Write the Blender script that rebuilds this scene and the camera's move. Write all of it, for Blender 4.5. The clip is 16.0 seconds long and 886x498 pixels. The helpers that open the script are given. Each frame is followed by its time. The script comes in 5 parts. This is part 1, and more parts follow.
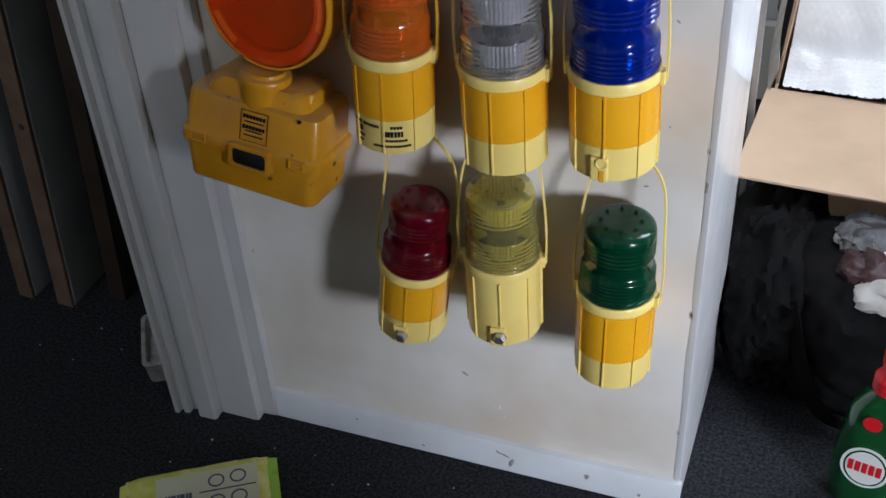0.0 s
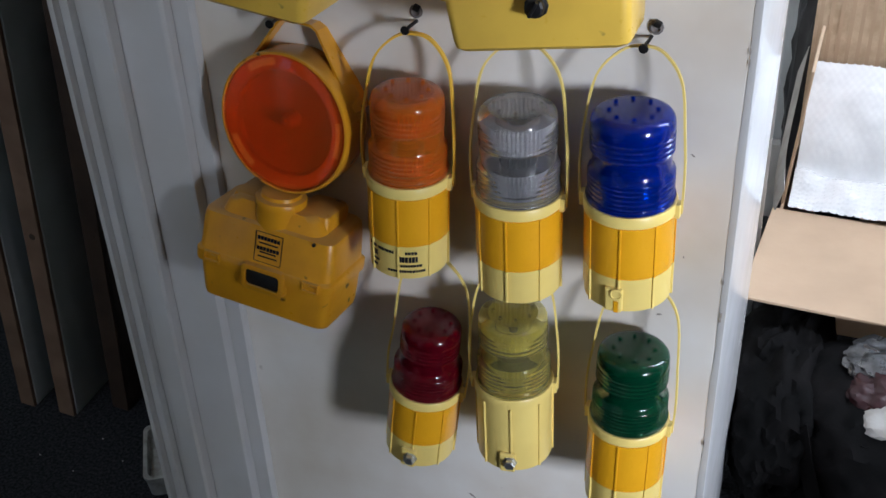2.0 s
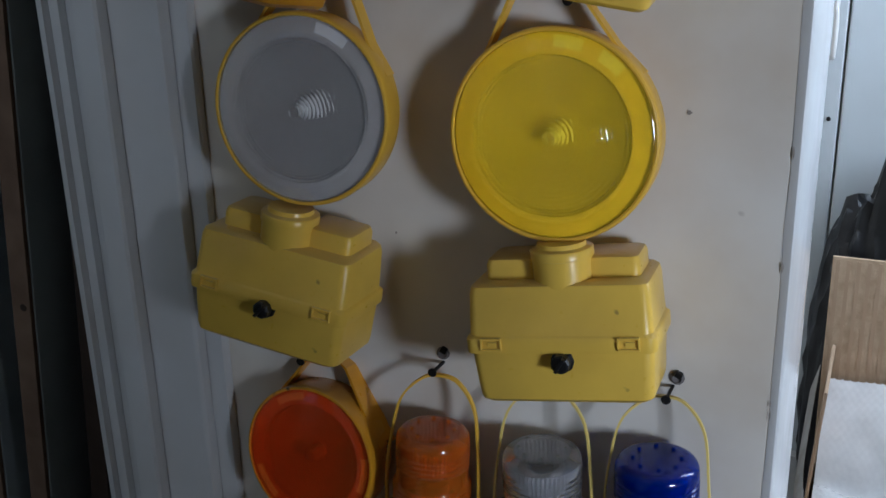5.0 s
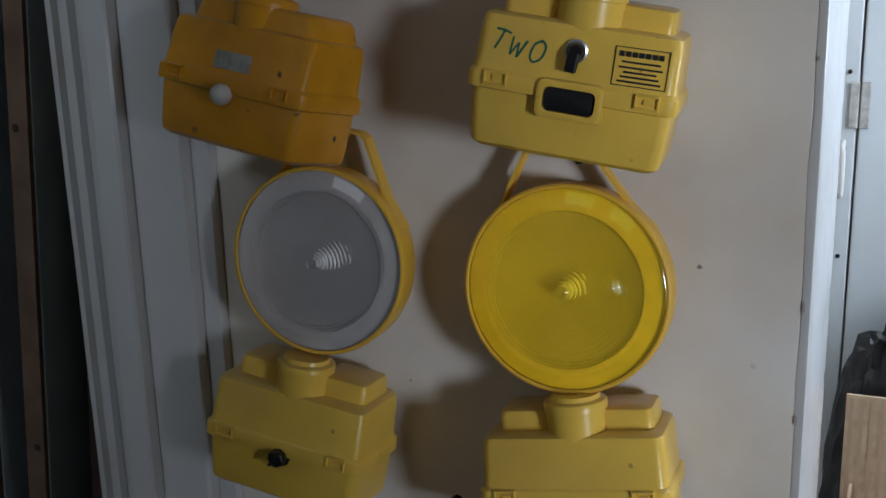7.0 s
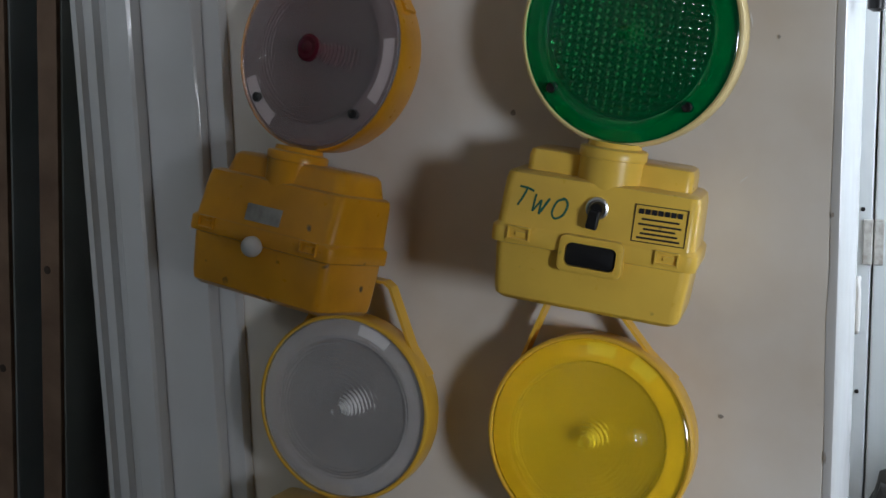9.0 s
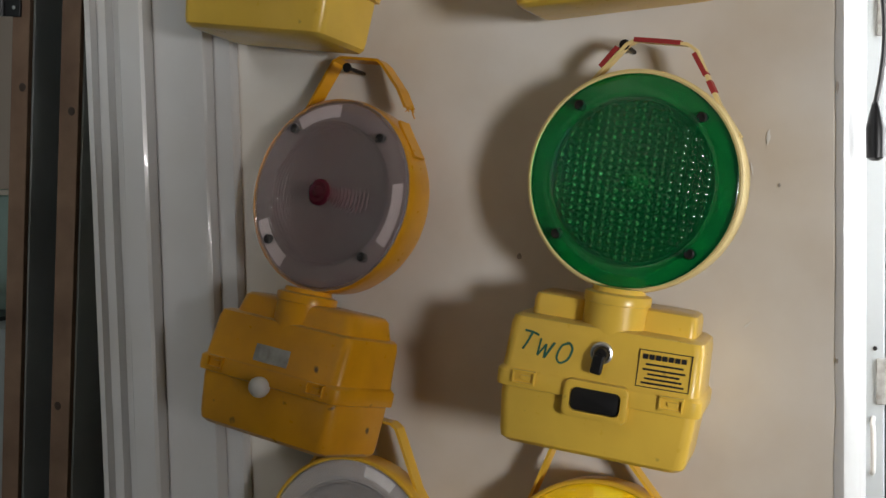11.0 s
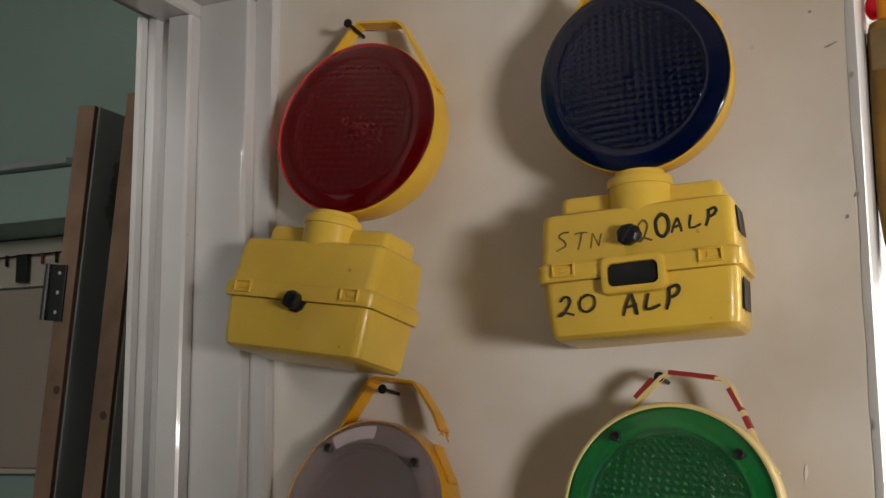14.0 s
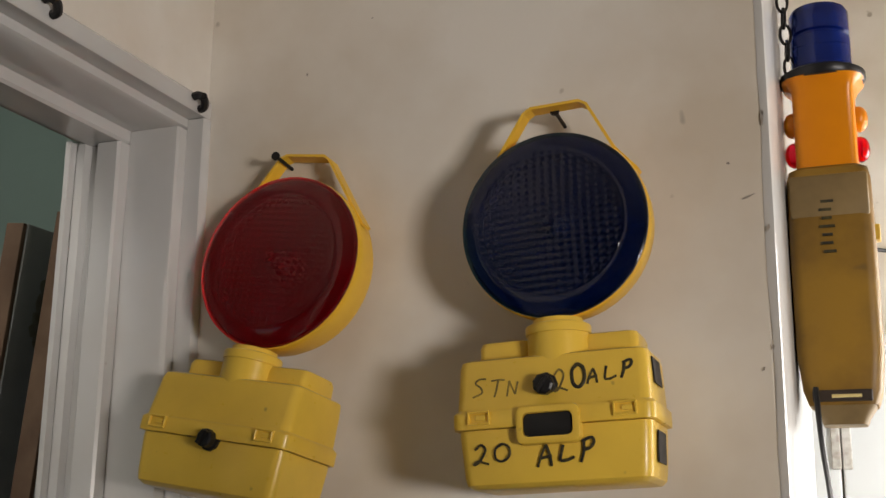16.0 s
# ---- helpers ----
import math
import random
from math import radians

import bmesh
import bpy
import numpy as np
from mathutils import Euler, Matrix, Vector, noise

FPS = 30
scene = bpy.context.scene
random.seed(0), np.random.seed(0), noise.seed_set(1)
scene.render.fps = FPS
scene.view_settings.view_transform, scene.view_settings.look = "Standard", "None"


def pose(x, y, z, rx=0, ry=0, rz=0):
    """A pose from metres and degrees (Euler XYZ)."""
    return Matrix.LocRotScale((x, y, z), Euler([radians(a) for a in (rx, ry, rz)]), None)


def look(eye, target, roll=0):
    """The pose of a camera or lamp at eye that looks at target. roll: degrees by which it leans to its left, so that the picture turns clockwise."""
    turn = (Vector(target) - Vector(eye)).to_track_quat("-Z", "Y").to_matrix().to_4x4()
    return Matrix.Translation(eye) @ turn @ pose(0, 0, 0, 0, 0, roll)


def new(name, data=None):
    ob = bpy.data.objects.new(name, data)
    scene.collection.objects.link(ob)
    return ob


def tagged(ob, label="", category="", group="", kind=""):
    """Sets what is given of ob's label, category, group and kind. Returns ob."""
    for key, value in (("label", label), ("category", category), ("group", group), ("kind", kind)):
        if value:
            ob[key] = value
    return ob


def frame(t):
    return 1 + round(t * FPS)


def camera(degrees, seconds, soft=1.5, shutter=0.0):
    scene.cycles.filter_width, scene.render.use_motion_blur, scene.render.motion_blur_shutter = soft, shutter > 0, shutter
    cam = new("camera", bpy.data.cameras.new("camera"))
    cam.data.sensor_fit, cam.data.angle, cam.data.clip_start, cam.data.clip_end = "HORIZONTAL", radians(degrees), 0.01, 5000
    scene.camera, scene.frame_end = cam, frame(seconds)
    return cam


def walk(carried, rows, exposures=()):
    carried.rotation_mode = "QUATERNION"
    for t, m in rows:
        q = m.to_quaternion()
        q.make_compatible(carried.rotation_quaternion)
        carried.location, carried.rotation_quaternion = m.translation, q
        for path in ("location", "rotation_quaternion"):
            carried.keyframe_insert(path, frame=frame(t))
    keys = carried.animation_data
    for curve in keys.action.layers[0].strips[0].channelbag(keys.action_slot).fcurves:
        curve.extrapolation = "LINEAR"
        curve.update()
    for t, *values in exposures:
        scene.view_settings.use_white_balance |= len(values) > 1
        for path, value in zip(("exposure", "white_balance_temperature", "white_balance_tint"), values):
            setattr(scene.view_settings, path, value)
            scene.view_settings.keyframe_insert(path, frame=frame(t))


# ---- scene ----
cam = camera(41.3, 16.0)
PATH = [
    (0, (0.711, -1.029, 1.285), (0.12, 0.403, 0.02), -4.0),
    (0.5, (0.706, -1.028, 1.289), (0.106, 0.421, 0.049), -3.7),
    (1, (0.699, -1.026, 1.294), (0.084, 0.44, 0.081), -3.2),
    (1.5, (0.691, -1.02, 1.301), (0.094, 0.478, 0.118), -2.1),
    (2, (0.687, -1.017, 1.313), (0.077, 0.51, 0.175), -2.7),
    (2.5, (0.683, -1.004, 1.327), (0.041, 0.576, 0.282), -4.2),
    (3, (0.677, -1.006, 1.336), (0.012, 0.602, 0.349), -4.7),
    (3.5, (0.671, -1.008, 1.349), (0.006, 0.637, 0.425), -3.9),
    (4, (0.666, -1.01, 1.365), (-0.004, 0.669, 0.508), -2.9),
    (4.5, (0.665, -1.012, 1.379), (-0.006, 0.692, 0.574), -2.3),
    (5, (0.666, -1.012, 1.39), (-0.016, 0.717, 0.65), -1.6),
    (7.5, (0.665, -1.021, 1.431), (-0.062, 0.772, 0.925), -1.6),
    (8, (0.664, -1.025, 1.439), (-0.071, 0.777, 0.981), -1.5),
    (8.5, (0.665, -1.03, 1.45), (-0.085, 0.778, 1.041), -1.4),
    (9, (0.664, -1.036, 1.457), (-0.088, 0.783, 1.105), -1.6),
    (11.5, (0.678, -1.043, 1.471), (-0.109, 0.795, 1.427), -0.9),
    (12, (0.677, -1.046, 1.47), (-0.106, 0.793, 1.527), -0.7),
    (12.5, (0.682, -1.05, 1.49), (-0.128, 0.776, 1.599), -0.3),
    (13, (0.678, -1.052, 1.501), (-0.131, 0.768, 1.685), -0.5),
    (13.5, (0.67, -1.055, 1.516), (-0.131, 0.76, 1.766), -0.4),
    (14, (0.663, -1.059, 1.525), (-0.127, 0.751, 1.839), -0.3),
    (14.5, (0.673, -1.053, 1.536), (-0.131, 0.741, 1.904), -0.0),
    (15, (0.677, -1.065, 1.554), (-0.109, 0.726, 1.969), 0.0),
    (15.5, (0.693, -1.06, 1.562), (-0.083, 0.727, 2.013), 0.9),
    (16, (0.696, -1.048, 1.571), (-0.017, 0.762, 2.038), 0.6),
]
EXPOSURES = [(0, 0.35, 5800, 14), (2, 0.40, 5750, 14), (3.5, 0.18, 5600, 14), (5, -0.42, 5430, 11), (7.5, -0.52, 5750, 11), (9, -0.43, 5920, 11), (11.5, 0.06, 6950, 14), (13, 0.04, 7200, 16), (14, -0.06, 7300, 16), (16, -0.06, 7500, 16)]
walk(cam, [(t, look(eye, target, roll)) for t, eye, target, roll in PATH], EXPOSURES)

# ---- light ----
world = bpy.data.worlds.new("sky")
scene.world = world
world.use_nodes = True
wn, wl = world.node_tree.nodes, world.node_tree.links
sky = wn.new("ShaderNodeTexSky")
sky.sky_type, sky.sun_disc = "NISHITA", False
sky.sun_elevation, sky.sun_rotation = radians(38), radians(120)
wl.new(sky.outputs[0], wn["Background"].inputs[0])
wn["Background"].inputs[1].default_value = 0.1


def area_lamp(name, eye, target, wide, high, watts, colour):
    lamp = bpy.data.lights.new(name, "AREA")
    lamp.shape, lamp.size, lamp.size_y, lamp.energy, lamp.color = "RECTANGLE", wide, high, watts, colour
    ob = new(name, lamp)
    ob.matrix_world = look(eye, target)
    return ob


area_lamp("daylight_window", (3.54, -2.60, 1.25), (2.54, -1.80, -0.15), 0.68, 0.95, 152, (0.93, 0.97, 1.0))
area_lamp("daylight_alcove", (1.27, 0.62, 1.55), (0.67, 0.62, 1.40), 0.66, 0.95, 22, (0.90, 0.96, 1.0))
# added fill without a window, brightens the next room's upper walls and door head
area_lamp("fill_next_room", (-0.38, -1.9, 2.45), (-1.20, 1.2, 2.75), 0.3, 0.5, 14, (0.92, 0.98, 1.0))

# ---- materials ----


def mat(name, base, rough=0.5, other=None, grain=40.0, stain=4.0, mix=0.35, bump=0.1, metal=0.0, coat=0.0, trans=0.0, ior=1.45, speck=None, spec=0.5):
    """A procedural surface: two scales of noise vary the colour, the finer one the relief; speck adds small dark or light flecks."""
    m = bpy.data.materials.new(name)
    m.use_nodes = True
    n, l = m.node_tree.nodes, m.node_tree.links
    b = n["Principled BSDF"]
    co = n.new("ShaderNodeTexCoord")
    big, fine = n.new("ShaderNodeTexNoise"), n.new("ShaderNodeTexNoise")
    big.inputs["Scale"].default_value, fine.inputs["Scale"].default_value = stain, grain
    big.inputs["Detail"].default_value, fine.inputs["Detail"].default_value = 5, 4
    for t in (big, fine):
        l.new(co.outputs["Object"], t.inputs["Vector"])
    ramp = n.new("ShaderNodeMapRange")
    ramp.inputs["From Min"].default_value, ramp.inputs["From Max"].default_value = 0.38, 0.68
    l.new(big.outputs["Fac"], ramp.inputs["Value"])
    mx = n.new("ShaderNodeMix")
    mx.data_type = "RGBA"
    o = other or tuple(c * 0.72 for c in base)
    mx.inputs["A"].default_value, mx.inputs["B"].default_value = (*base, 1), (*(a + (c - a) * mix for a, c in zip(base, o)), 1)
    l.new(ramp.outputs[0], mx.inputs["Factor"])
    out = mx.outputs["Result"]
    if speck:
        colour, scale, edge = speck
        sp = n.new("ShaderNodeTexNoise")
        sp.inputs["Scale"].default_value, sp.inputs["Detail"].default_value = scale, 2
        l.new(co.outputs["Object"], sp.inputs["Vector"])
        cut = n.new("ShaderNodeMapRange")
        cut.inputs["From Min"].default_value, cut.inputs["From Max"].default_value = edge, edge + 0.05
        l.new(sp.outputs["Fac"], cut.inputs["Value"])
        m2 = n.new("ShaderNodeMix")
        m2.data_type = "RGBA"
        m2.inputs["B"].default_value = (*colour, 1)
        l.new(cut.outputs[0], m2.inputs["Factor"])
        l.new(out, m2.inputs["A"])
        out = m2.outputs["Result"]
    l.new(out, b.inputs["Base Color"])
    rr = n.new("ShaderNodeMapRange")
    rr.inputs["To Min"].default_value, rr.inputs["To Max"].default_value = max(0.02, rough - 0.08), min(1, rough + 0.1)
    l.new(fine.outputs["Fac"], rr.inputs["Value"])
    l.new(rr.outputs[0], b.inputs["Roughness"])
    bp = n.new("ShaderNodeBump")
    bp.inputs["Strength"].default_value, bp.inputs["Distance"].default_value = bump, 0.002
    l.new(fine.outputs["Fac"], bp.inputs["Height"])
    l.new(bp.outputs[0], b.inputs["Normal"])
    b.inputs["Metallic"].default_value, b.inputs["Coat Weight"].default_value = metal, coat
    b.inputs["Transmission Weight"].default_value, b.inputs["IOR"].default_value = trans, ior
    b.inputs["Specular IOR Level"].default_value = spec
    return m


def lens_mat(name, base, trans=0.6, rough=0.16, ribs=0.0, across=230.0, up=0.0):
    """Tinted moulded plastic; ribs: depth of the fine prisms moulded across (and up) the lens."""
    m = mat(name, base, rough, grain=90, stain=14, mix=0.25, bump=0.04, trans=trans, ior=1.49)
    n, l = m.node_tree.nodes, m.node_tree.links
    b = n["Principled BSDF"]
    if ribs:
        co = n.new("ShaderNodeTexCoord")
        total = None
        for direction, scale in (("X", across), ("Z", up)):
            if not scale:
                continue
            w = n.new("ShaderNodeTexWave")
            w.bands_direction = direction
            w.inputs["Scale"].default_value = scale
            l.new(co.outputs["Object"], w.inputs["Vector"])
            if total is None:
                total = w.outputs["Fac"]
            else:
                mul = n.new("ShaderNodeMath")
                mul.operation = "MULTIPLY"
                l.new(total, mul.inputs[0])
                l.new(w.outputs["Fac"], mul.inputs[1])
                total = mul.outputs[0]
        # the prisms end at the rim of the lens's middle
        flat, far, edge, cut = n.new("ShaderNodeVectorMath"), n.new("ShaderNodeVectorMath"), n.new("ShaderNodeMapRange"), n.new("ShaderNodeMath")
        flat.operation, far.operation, cut.operation = "MULTIPLY", "LENGTH", "MULTIPLY"
        flat.inputs[1].default_value = (1, 0, 1)
        l.new(co.outputs["Object"], flat.inputs[0])
        l.new(flat.outputs["Vector"], far.inputs[0])
        edge.inputs["From Min"].default_value, edge.inputs["From Max"].default_value = 0.066, 0.069
        edge.inputs["To Min"].default_value, edge.inputs["To Max"].default_value = 1.0, 0.0
        l.new(far.outputs["Value"], edge.inputs["Value"])
        l.new(total, cut.inputs[0])
        l.new(edge.outputs[0], cut.inputs[1])
        total = cut.outputs[0]
        bp = n.new("ShaderNodeBump")
        bp.inputs["Strength"].default_value, bp.inputs["Distance"].default_value = ribs, 0.003
        l.new(total, bp.inputs["Height"])
        l.new(bp.outputs[0], b.inputs["Normal"])
    return m


def dusty(m, colour=(0.50, 0.46, 0.43), most=0.45):
    """Settled dust on what faces up."""
    n, l = m.node_tree.nodes, m.node_tree.links
    b = n["Principled BSDF"]
    old = b.inputs["Base Color"].links[0].from_socket
    geo, xyz, rng, mx = n.new("ShaderNodeNewGeometry"), n.new("ShaderNodeSeparateXYZ"), n.new("ShaderNodeMapRange"), n.new("ShaderNodeMix")
    l.new(geo.outputs["Normal"], xyz.inputs[0])
    rng.inputs["From Min"].default_value, rng.inputs["From Max"].default_value, rng.inputs["To Max"].default_value = 0.7, 0.98, most
    l.new(xyz.outputs["Z"], rng.inputs["Value"])
    mx.data_type = "RGBA"
    mx.inputs["B"].default_value = (*colour, 1)
    l.new(rng.outputs[0], mx.inputs["Factor"])
    l.new(old, mx.inputs["A"])
    l.new(mx.outputs["Result"], b.inputs["Base Color"])
    return m


WALL = mat("cream_wall_paint", (0.77, 0.735, 0.68), 0.55, (0.60, 0.52, 0.42), grain=55, stain=4.5, mix=0.9, bump=0.12, speck=((0.42, 0.37, 0.31), 28, 0.735))
GLOSS = mat("white_gloss_paint", (0.57, 0.57, 0.565), 0.20, (0.50, 0.48, 0.45), grain=24, stain=9, mix=0.5, bump=0.14, speck=((0.42, 0.38, 0.34), 60, 0.78), coat=0.3)
SKIRT = mat("skirting_paint", (0.68, 0.70, 0.72), 0.35, (0.5, 0.5, 0.5), grain=35, stain=8, mix=0.5, bump=0.1, speck=((0.16, 0.13, 0.12), 40, 0.73))
# invented colour for walls out of view, its darkness sets how much light bounces
DIM = mat("dark_unseen_wall", (0.26, 0.215, 0.17), 0.85, (0.19, 0.155, 0.12), grain=30, stain=7, mix=0.8)
CEIL = mat("ceiling_paint", (0.66, 0.60, 0.52), 0.8, grain=60, stain=2, mix=0.2)
CARPET = mat("charcoal_carpet", (0.014, 0.015, 0.017), 0.95, (0.042, 0.043, 0.047), grain=340, stain=210, mix=1.0, bump=1.0, speck=((0.09, 0.09, 0.095), 190, 0.73), spec=0.06)
FUZZ = mat("carpet_lint", (0.42, 0.41, 0.39), 0.9)
YELLOW = mat("pale_yellow_plastic", (0.87, 0.57, 0.08), 0.30, (0.64, 0.40, 0.06), grain=130, stain=11, mix=0.55, bump=0.10, speck=((0.33, 0.20, 0.05), 46, 0.715), coat=0.15)
GOLD = mat("golden_yellow_plastic", (0.76, 0.35, 0.008), 0.30, (0.46, 0.20, 0.015), grain=120, stain=12, mix=0.65, bump=0.10, speck=((0.10, 0.055, 0.02), 44, 0.70), coat=0.15)
RIM = mat("yellow_bezel_plastic", (0.88, 0.52, 0.05), 0.34, grain=120, stain=15, mix=0.3, bump=0.05)
CREAM = mat("cream_yellow_plastic", (0.84, 0.66, 0.29), 0.4, grain=110, stain=14, mix=0.3, bump=0.05)
PALE = mat("pale_yellow_tube", (0.88, 0.68, 0.20), 0.36, (0.74, 0.55, 0.15), grain=110, stain=20, mix=0.4, bump=0.05)
BAND = mat("orange_reflective_band", (0.83, 0.40, 0.006), 0.30, (0.72, 0.33, 0.004), grain=300, stain=22, mix=0.5, bump=0.10, coat=0.4)
BLACK = mat("black_plastic", (0.012, 0.012, 0.013), 0.35, grain=80, bump=0.08)
BLACKTAPE = mat("black_sticker", (0.016, 0.015, 0.018), 0.5, grain=60, bump=0.1)
STEEL = mat("bright_steel", (0.76, 0.76, 0.76), 0.38, grain=90, bump=0.08, metal=1.0)
NAIL = mat("dark_nail", (0.03, 0.028, 0.027), 0.45, grain=90, metal=0.7)
PLUG = mat("grey_wall_plug", (0.17, 0.15, 0.14), 0.8, grain=90, stain=60, bump=0.4)
CAVITY = mat("dark_lamp_inside", (0.055, 0.05, 0.047), 0.45, grain=60, bump=0.1)
WHITEBALL = mat("white_plastic", (0.72, 0.71, 0.68), 0.3)
GREYLABEL = mat("worn_grey_sticker", (0.44, 0.44, 0.42), 0.6, (0.25, 0.23, 0.2), stain=70, mix=0.9)
INKGREEN = mat("green_marker_ink", (0.03, 0.14, 0.09), 0.6)
INKBLACK = mat("black_marker_ink", (0.018, 0.016, 0.012), 0.6, (0.09, 0.07, 0.02), stain=60, mix=0.9)
INKFADED = mat("faded_marker_ink", (0.10, 0.075, 0.025), 0.6, (0.30, 0.20, 0.04), stain=70, mix=0.9)
REDPAINT = mat("flaking_red_paint", (0.36, 0.03, 0.03), 0.6, grain=80, bump=0.3)
RAWWOOD = mat("raw_wood_edge", (0.20, 0.125, 0.08), 0.75, (0.12, 0.07, 0.045), grain=60, stain=14, mix=0.9, bump=0.25)
DARKWOOD = mat("dark_stained_wood", (0.055, 0.034, 0.022), 0.6, (0.025, 0.016, 0.012), grain=60, stain=9, mix=0.9, bump=0.2)
GREYPAINT = mat("grey_door_paint", (0.42, 0.45, 0.46), 0.5, (0.30, 0.32, 0.32), grain=40, stain=6, mix=0.6, bump=0.1)
BLUEGREY = mat("pale_blue_grey_paint", (0.56, 0.60, 0.62), 0.4, (0.46, 0.49, 0.5), grain=35, stain=5, mix=0.5, bump=0.08)
TEAL = mat("teal_wall_paint", (0.38, 0.52, 0.48), 0.8, grain=40, stain=2.5, mix=0.3)
PINKWALL = mat("dusky_beige_wall", (0.52, 0.42, 0.36), 0.8, grain=40, stain=2.5, mix=0.3)
CARD = mat("brown_cardboard", (0.50, 0.36, 0.24), 0.85, (0.42, 0.30, 0.20), grain=70, stain=10, mix=0.6, bump=0.15)
CARDEDGE = mat("corrugated_cardboard", (0.58, 0.44, 0.30), 0.85, (0.42, 0.30, 0.19), grain=160, stain=40, mix=0.8, bump=0.3)
BUBBLE = mat("bubble_wrap_film", (0.78, 0.78, 0.78), 0.16, (0.55, 0.56, 0.56), grain=60, stain=18, mix=0.5, bump=0.3, coat=0.6)
BINBAG = mat("black_bag_film", (0.006, 0.006, 0.006), 0.42, (0.014, 0.014, 0.016), grain=38, stain=12, mix=0.9, bump=0.8)
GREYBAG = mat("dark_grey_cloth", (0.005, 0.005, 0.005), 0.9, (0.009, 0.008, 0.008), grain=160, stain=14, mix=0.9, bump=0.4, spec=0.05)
SILVER = mat("crumpled_silver_foil", (0.14, 0.14, 0.145), 0.28, (0.06, 0.06, 0.06), grain=70, stain=60, mix=0.9, bump=1.0, metal=0.8)
REDCLOTH = mat("dark_red_packet", (0.022, 0.002, 0.003), 0.5, grain=60, bump=0.4)
WHITEFILM = mat("white_crumpled_packet", (0.36, 0.345, 0.32), 0.45, (0.2, 0.18, 0.15), grain=30, stain=25, mix=0.8, bump=0.6)
BOTTLE = mat("green_liquid_bottle", (0.010, 0.085, 0.022), 0.14, grain=40, bump=0.02, trans=0.25, coat=0.5)
REDCAP = mat("red_plastic_cap", (0.58, 0.012, 0.018), 0.35)
WIPES = mat("lime_yellow_film", (0.62, 0.62, 0.08), 0.25, (0.72, 0.70, 0.30), grain=40, stain=22, mix=0.8, bump=0.5)
WIPEPALE = mat("pale_panel_print", (0.66, 0.66, 0.50), 0.3)
LIME = mat("lime_green_film", (0.30, 0.52, 0.05), 0.3, bump=0.4)
PRINT = mat("grey_print", (0.10, 0.11, 0.16), 0.5)
ORANGE = mat("orange_beacon_plastic", (0.84, 0.27, 0.008), 0.32, (0.72, 0.22, 0.008), grain=90, stain=18, mix=0.4, bump=0.04)
DIRTY = mat("grimy_yellow_plastic", (0.33, 0.175, 0.020), 0.45, (0.14, 0.072, 0.014), grain=50, stain=9, mix=0.95, bump=0.15, speck=((0.13, 0.08, 0.03), 18, 0.66))
SOILED = mat("soiled_pale_plastic", (0.27, 0.18, 0.075), 0.5, (0.17, 0.11, 0.045), grain=50, stain=16, mix=0.8, bump=0.15)

LENS = {
    "amber": lens_mat("amber_red_lens", (1.0, 0.25, 0.03), 0.88, 0.07, 0.05, 46, 46),
    "clear": lens_mat("clear_lens", (0.97, 0.95, 0.94), 0.90, 0.06, 0.10, 62),
    "yellow": lens_mat("yellow_lens", (1.0, 0.80, 0.06), 0.86, 0.06, 0.10, 62),
    "pink": lens_mat("faded_mauve_lens", (0.93, 0.82, 0.82), 0.92, 0.06, 0.08, 62),
    "green": lens_mat("green_lens", (0.006, 0.56, 0.19), 0.94, 0.07, 0.54, 42, 50),
    "red": lens_mat("red_lens", (0.62, 0.004, 0.024), 0.95, 0.07, 0.32, 42, 50),
    "blue": lens_mat("blue_lens", (0.008, 0.040, 0.19), 0.96, 0.07, 0.34, 42, 50),
}
for key, m in LENS.items():
    m.node_tree.nodes["Principled BSDF"].inputs["Coat Weight"].default_value = 0.0 if key in ("red", "blue") else 0.2
JAR = {
    "amber": lens_mat("orange_jar_lens", (0.98, 0.27, 0.02), 0.70, 0.10),
    "clear": lens_mat("clear_jar_lens", (0.98, 0.98, 0.99), 0.95, 0.04),
    "blue": lens_mat("blue_jar_lens", (0.002, 0.045, 0.55), 0.80, 0.10),
    "red": lens_mat("ruby_jar_lens", (0.32, 0.003, 0.022), 0.78, 0.12),
    "yellow": lens_mat("lemon_jar_lens", (0.99, 0.92, 0.40), 0.93, 0.06),
    "green": lens_mat("green_jar_lens", (0.005, 0.125, 0.052), 0.76, 0.12),
}

for key, share in (("amber", 0.25), ("clear", 0.5), ("blue", 0.06), ("red", 0.03), ("yellow", 0.3), ("green", 0.05)):
    dusty(JAR[key], most=share)
for m in (YELLOW, GOLD, PALE):
    dusty(m, (0.42, 0.34, 0.20), 0.35)

# ---- building helpers ----


def part(name, bm, material, parent=None, label="", smooth=False):
    """Links a bmesh as one mesh object under a thing or a part."""
    me = bpy.data.meshes.new(name)
    bmesh.ops.recalc_face_normals(bm, faces=bm.faces[:])
    bm.to_mesh(me)
    bm.free()
    me.materials.append(material)
    if smooth:
        me.polygons.foreach_set("use_smooth", [True] * len(me.polygons))
        me.set_sharp_from_angle(angle=radians(38))
    ob = new(name, me)
    ob.parent = parent
    return tagged(ob, label)


def thing(name, m, label, category, group=""):
    ob = new(name)
    ob.empty_display_size = 0.05
    ob.matrix_world = m
    return tagged(ob, label, category, group)


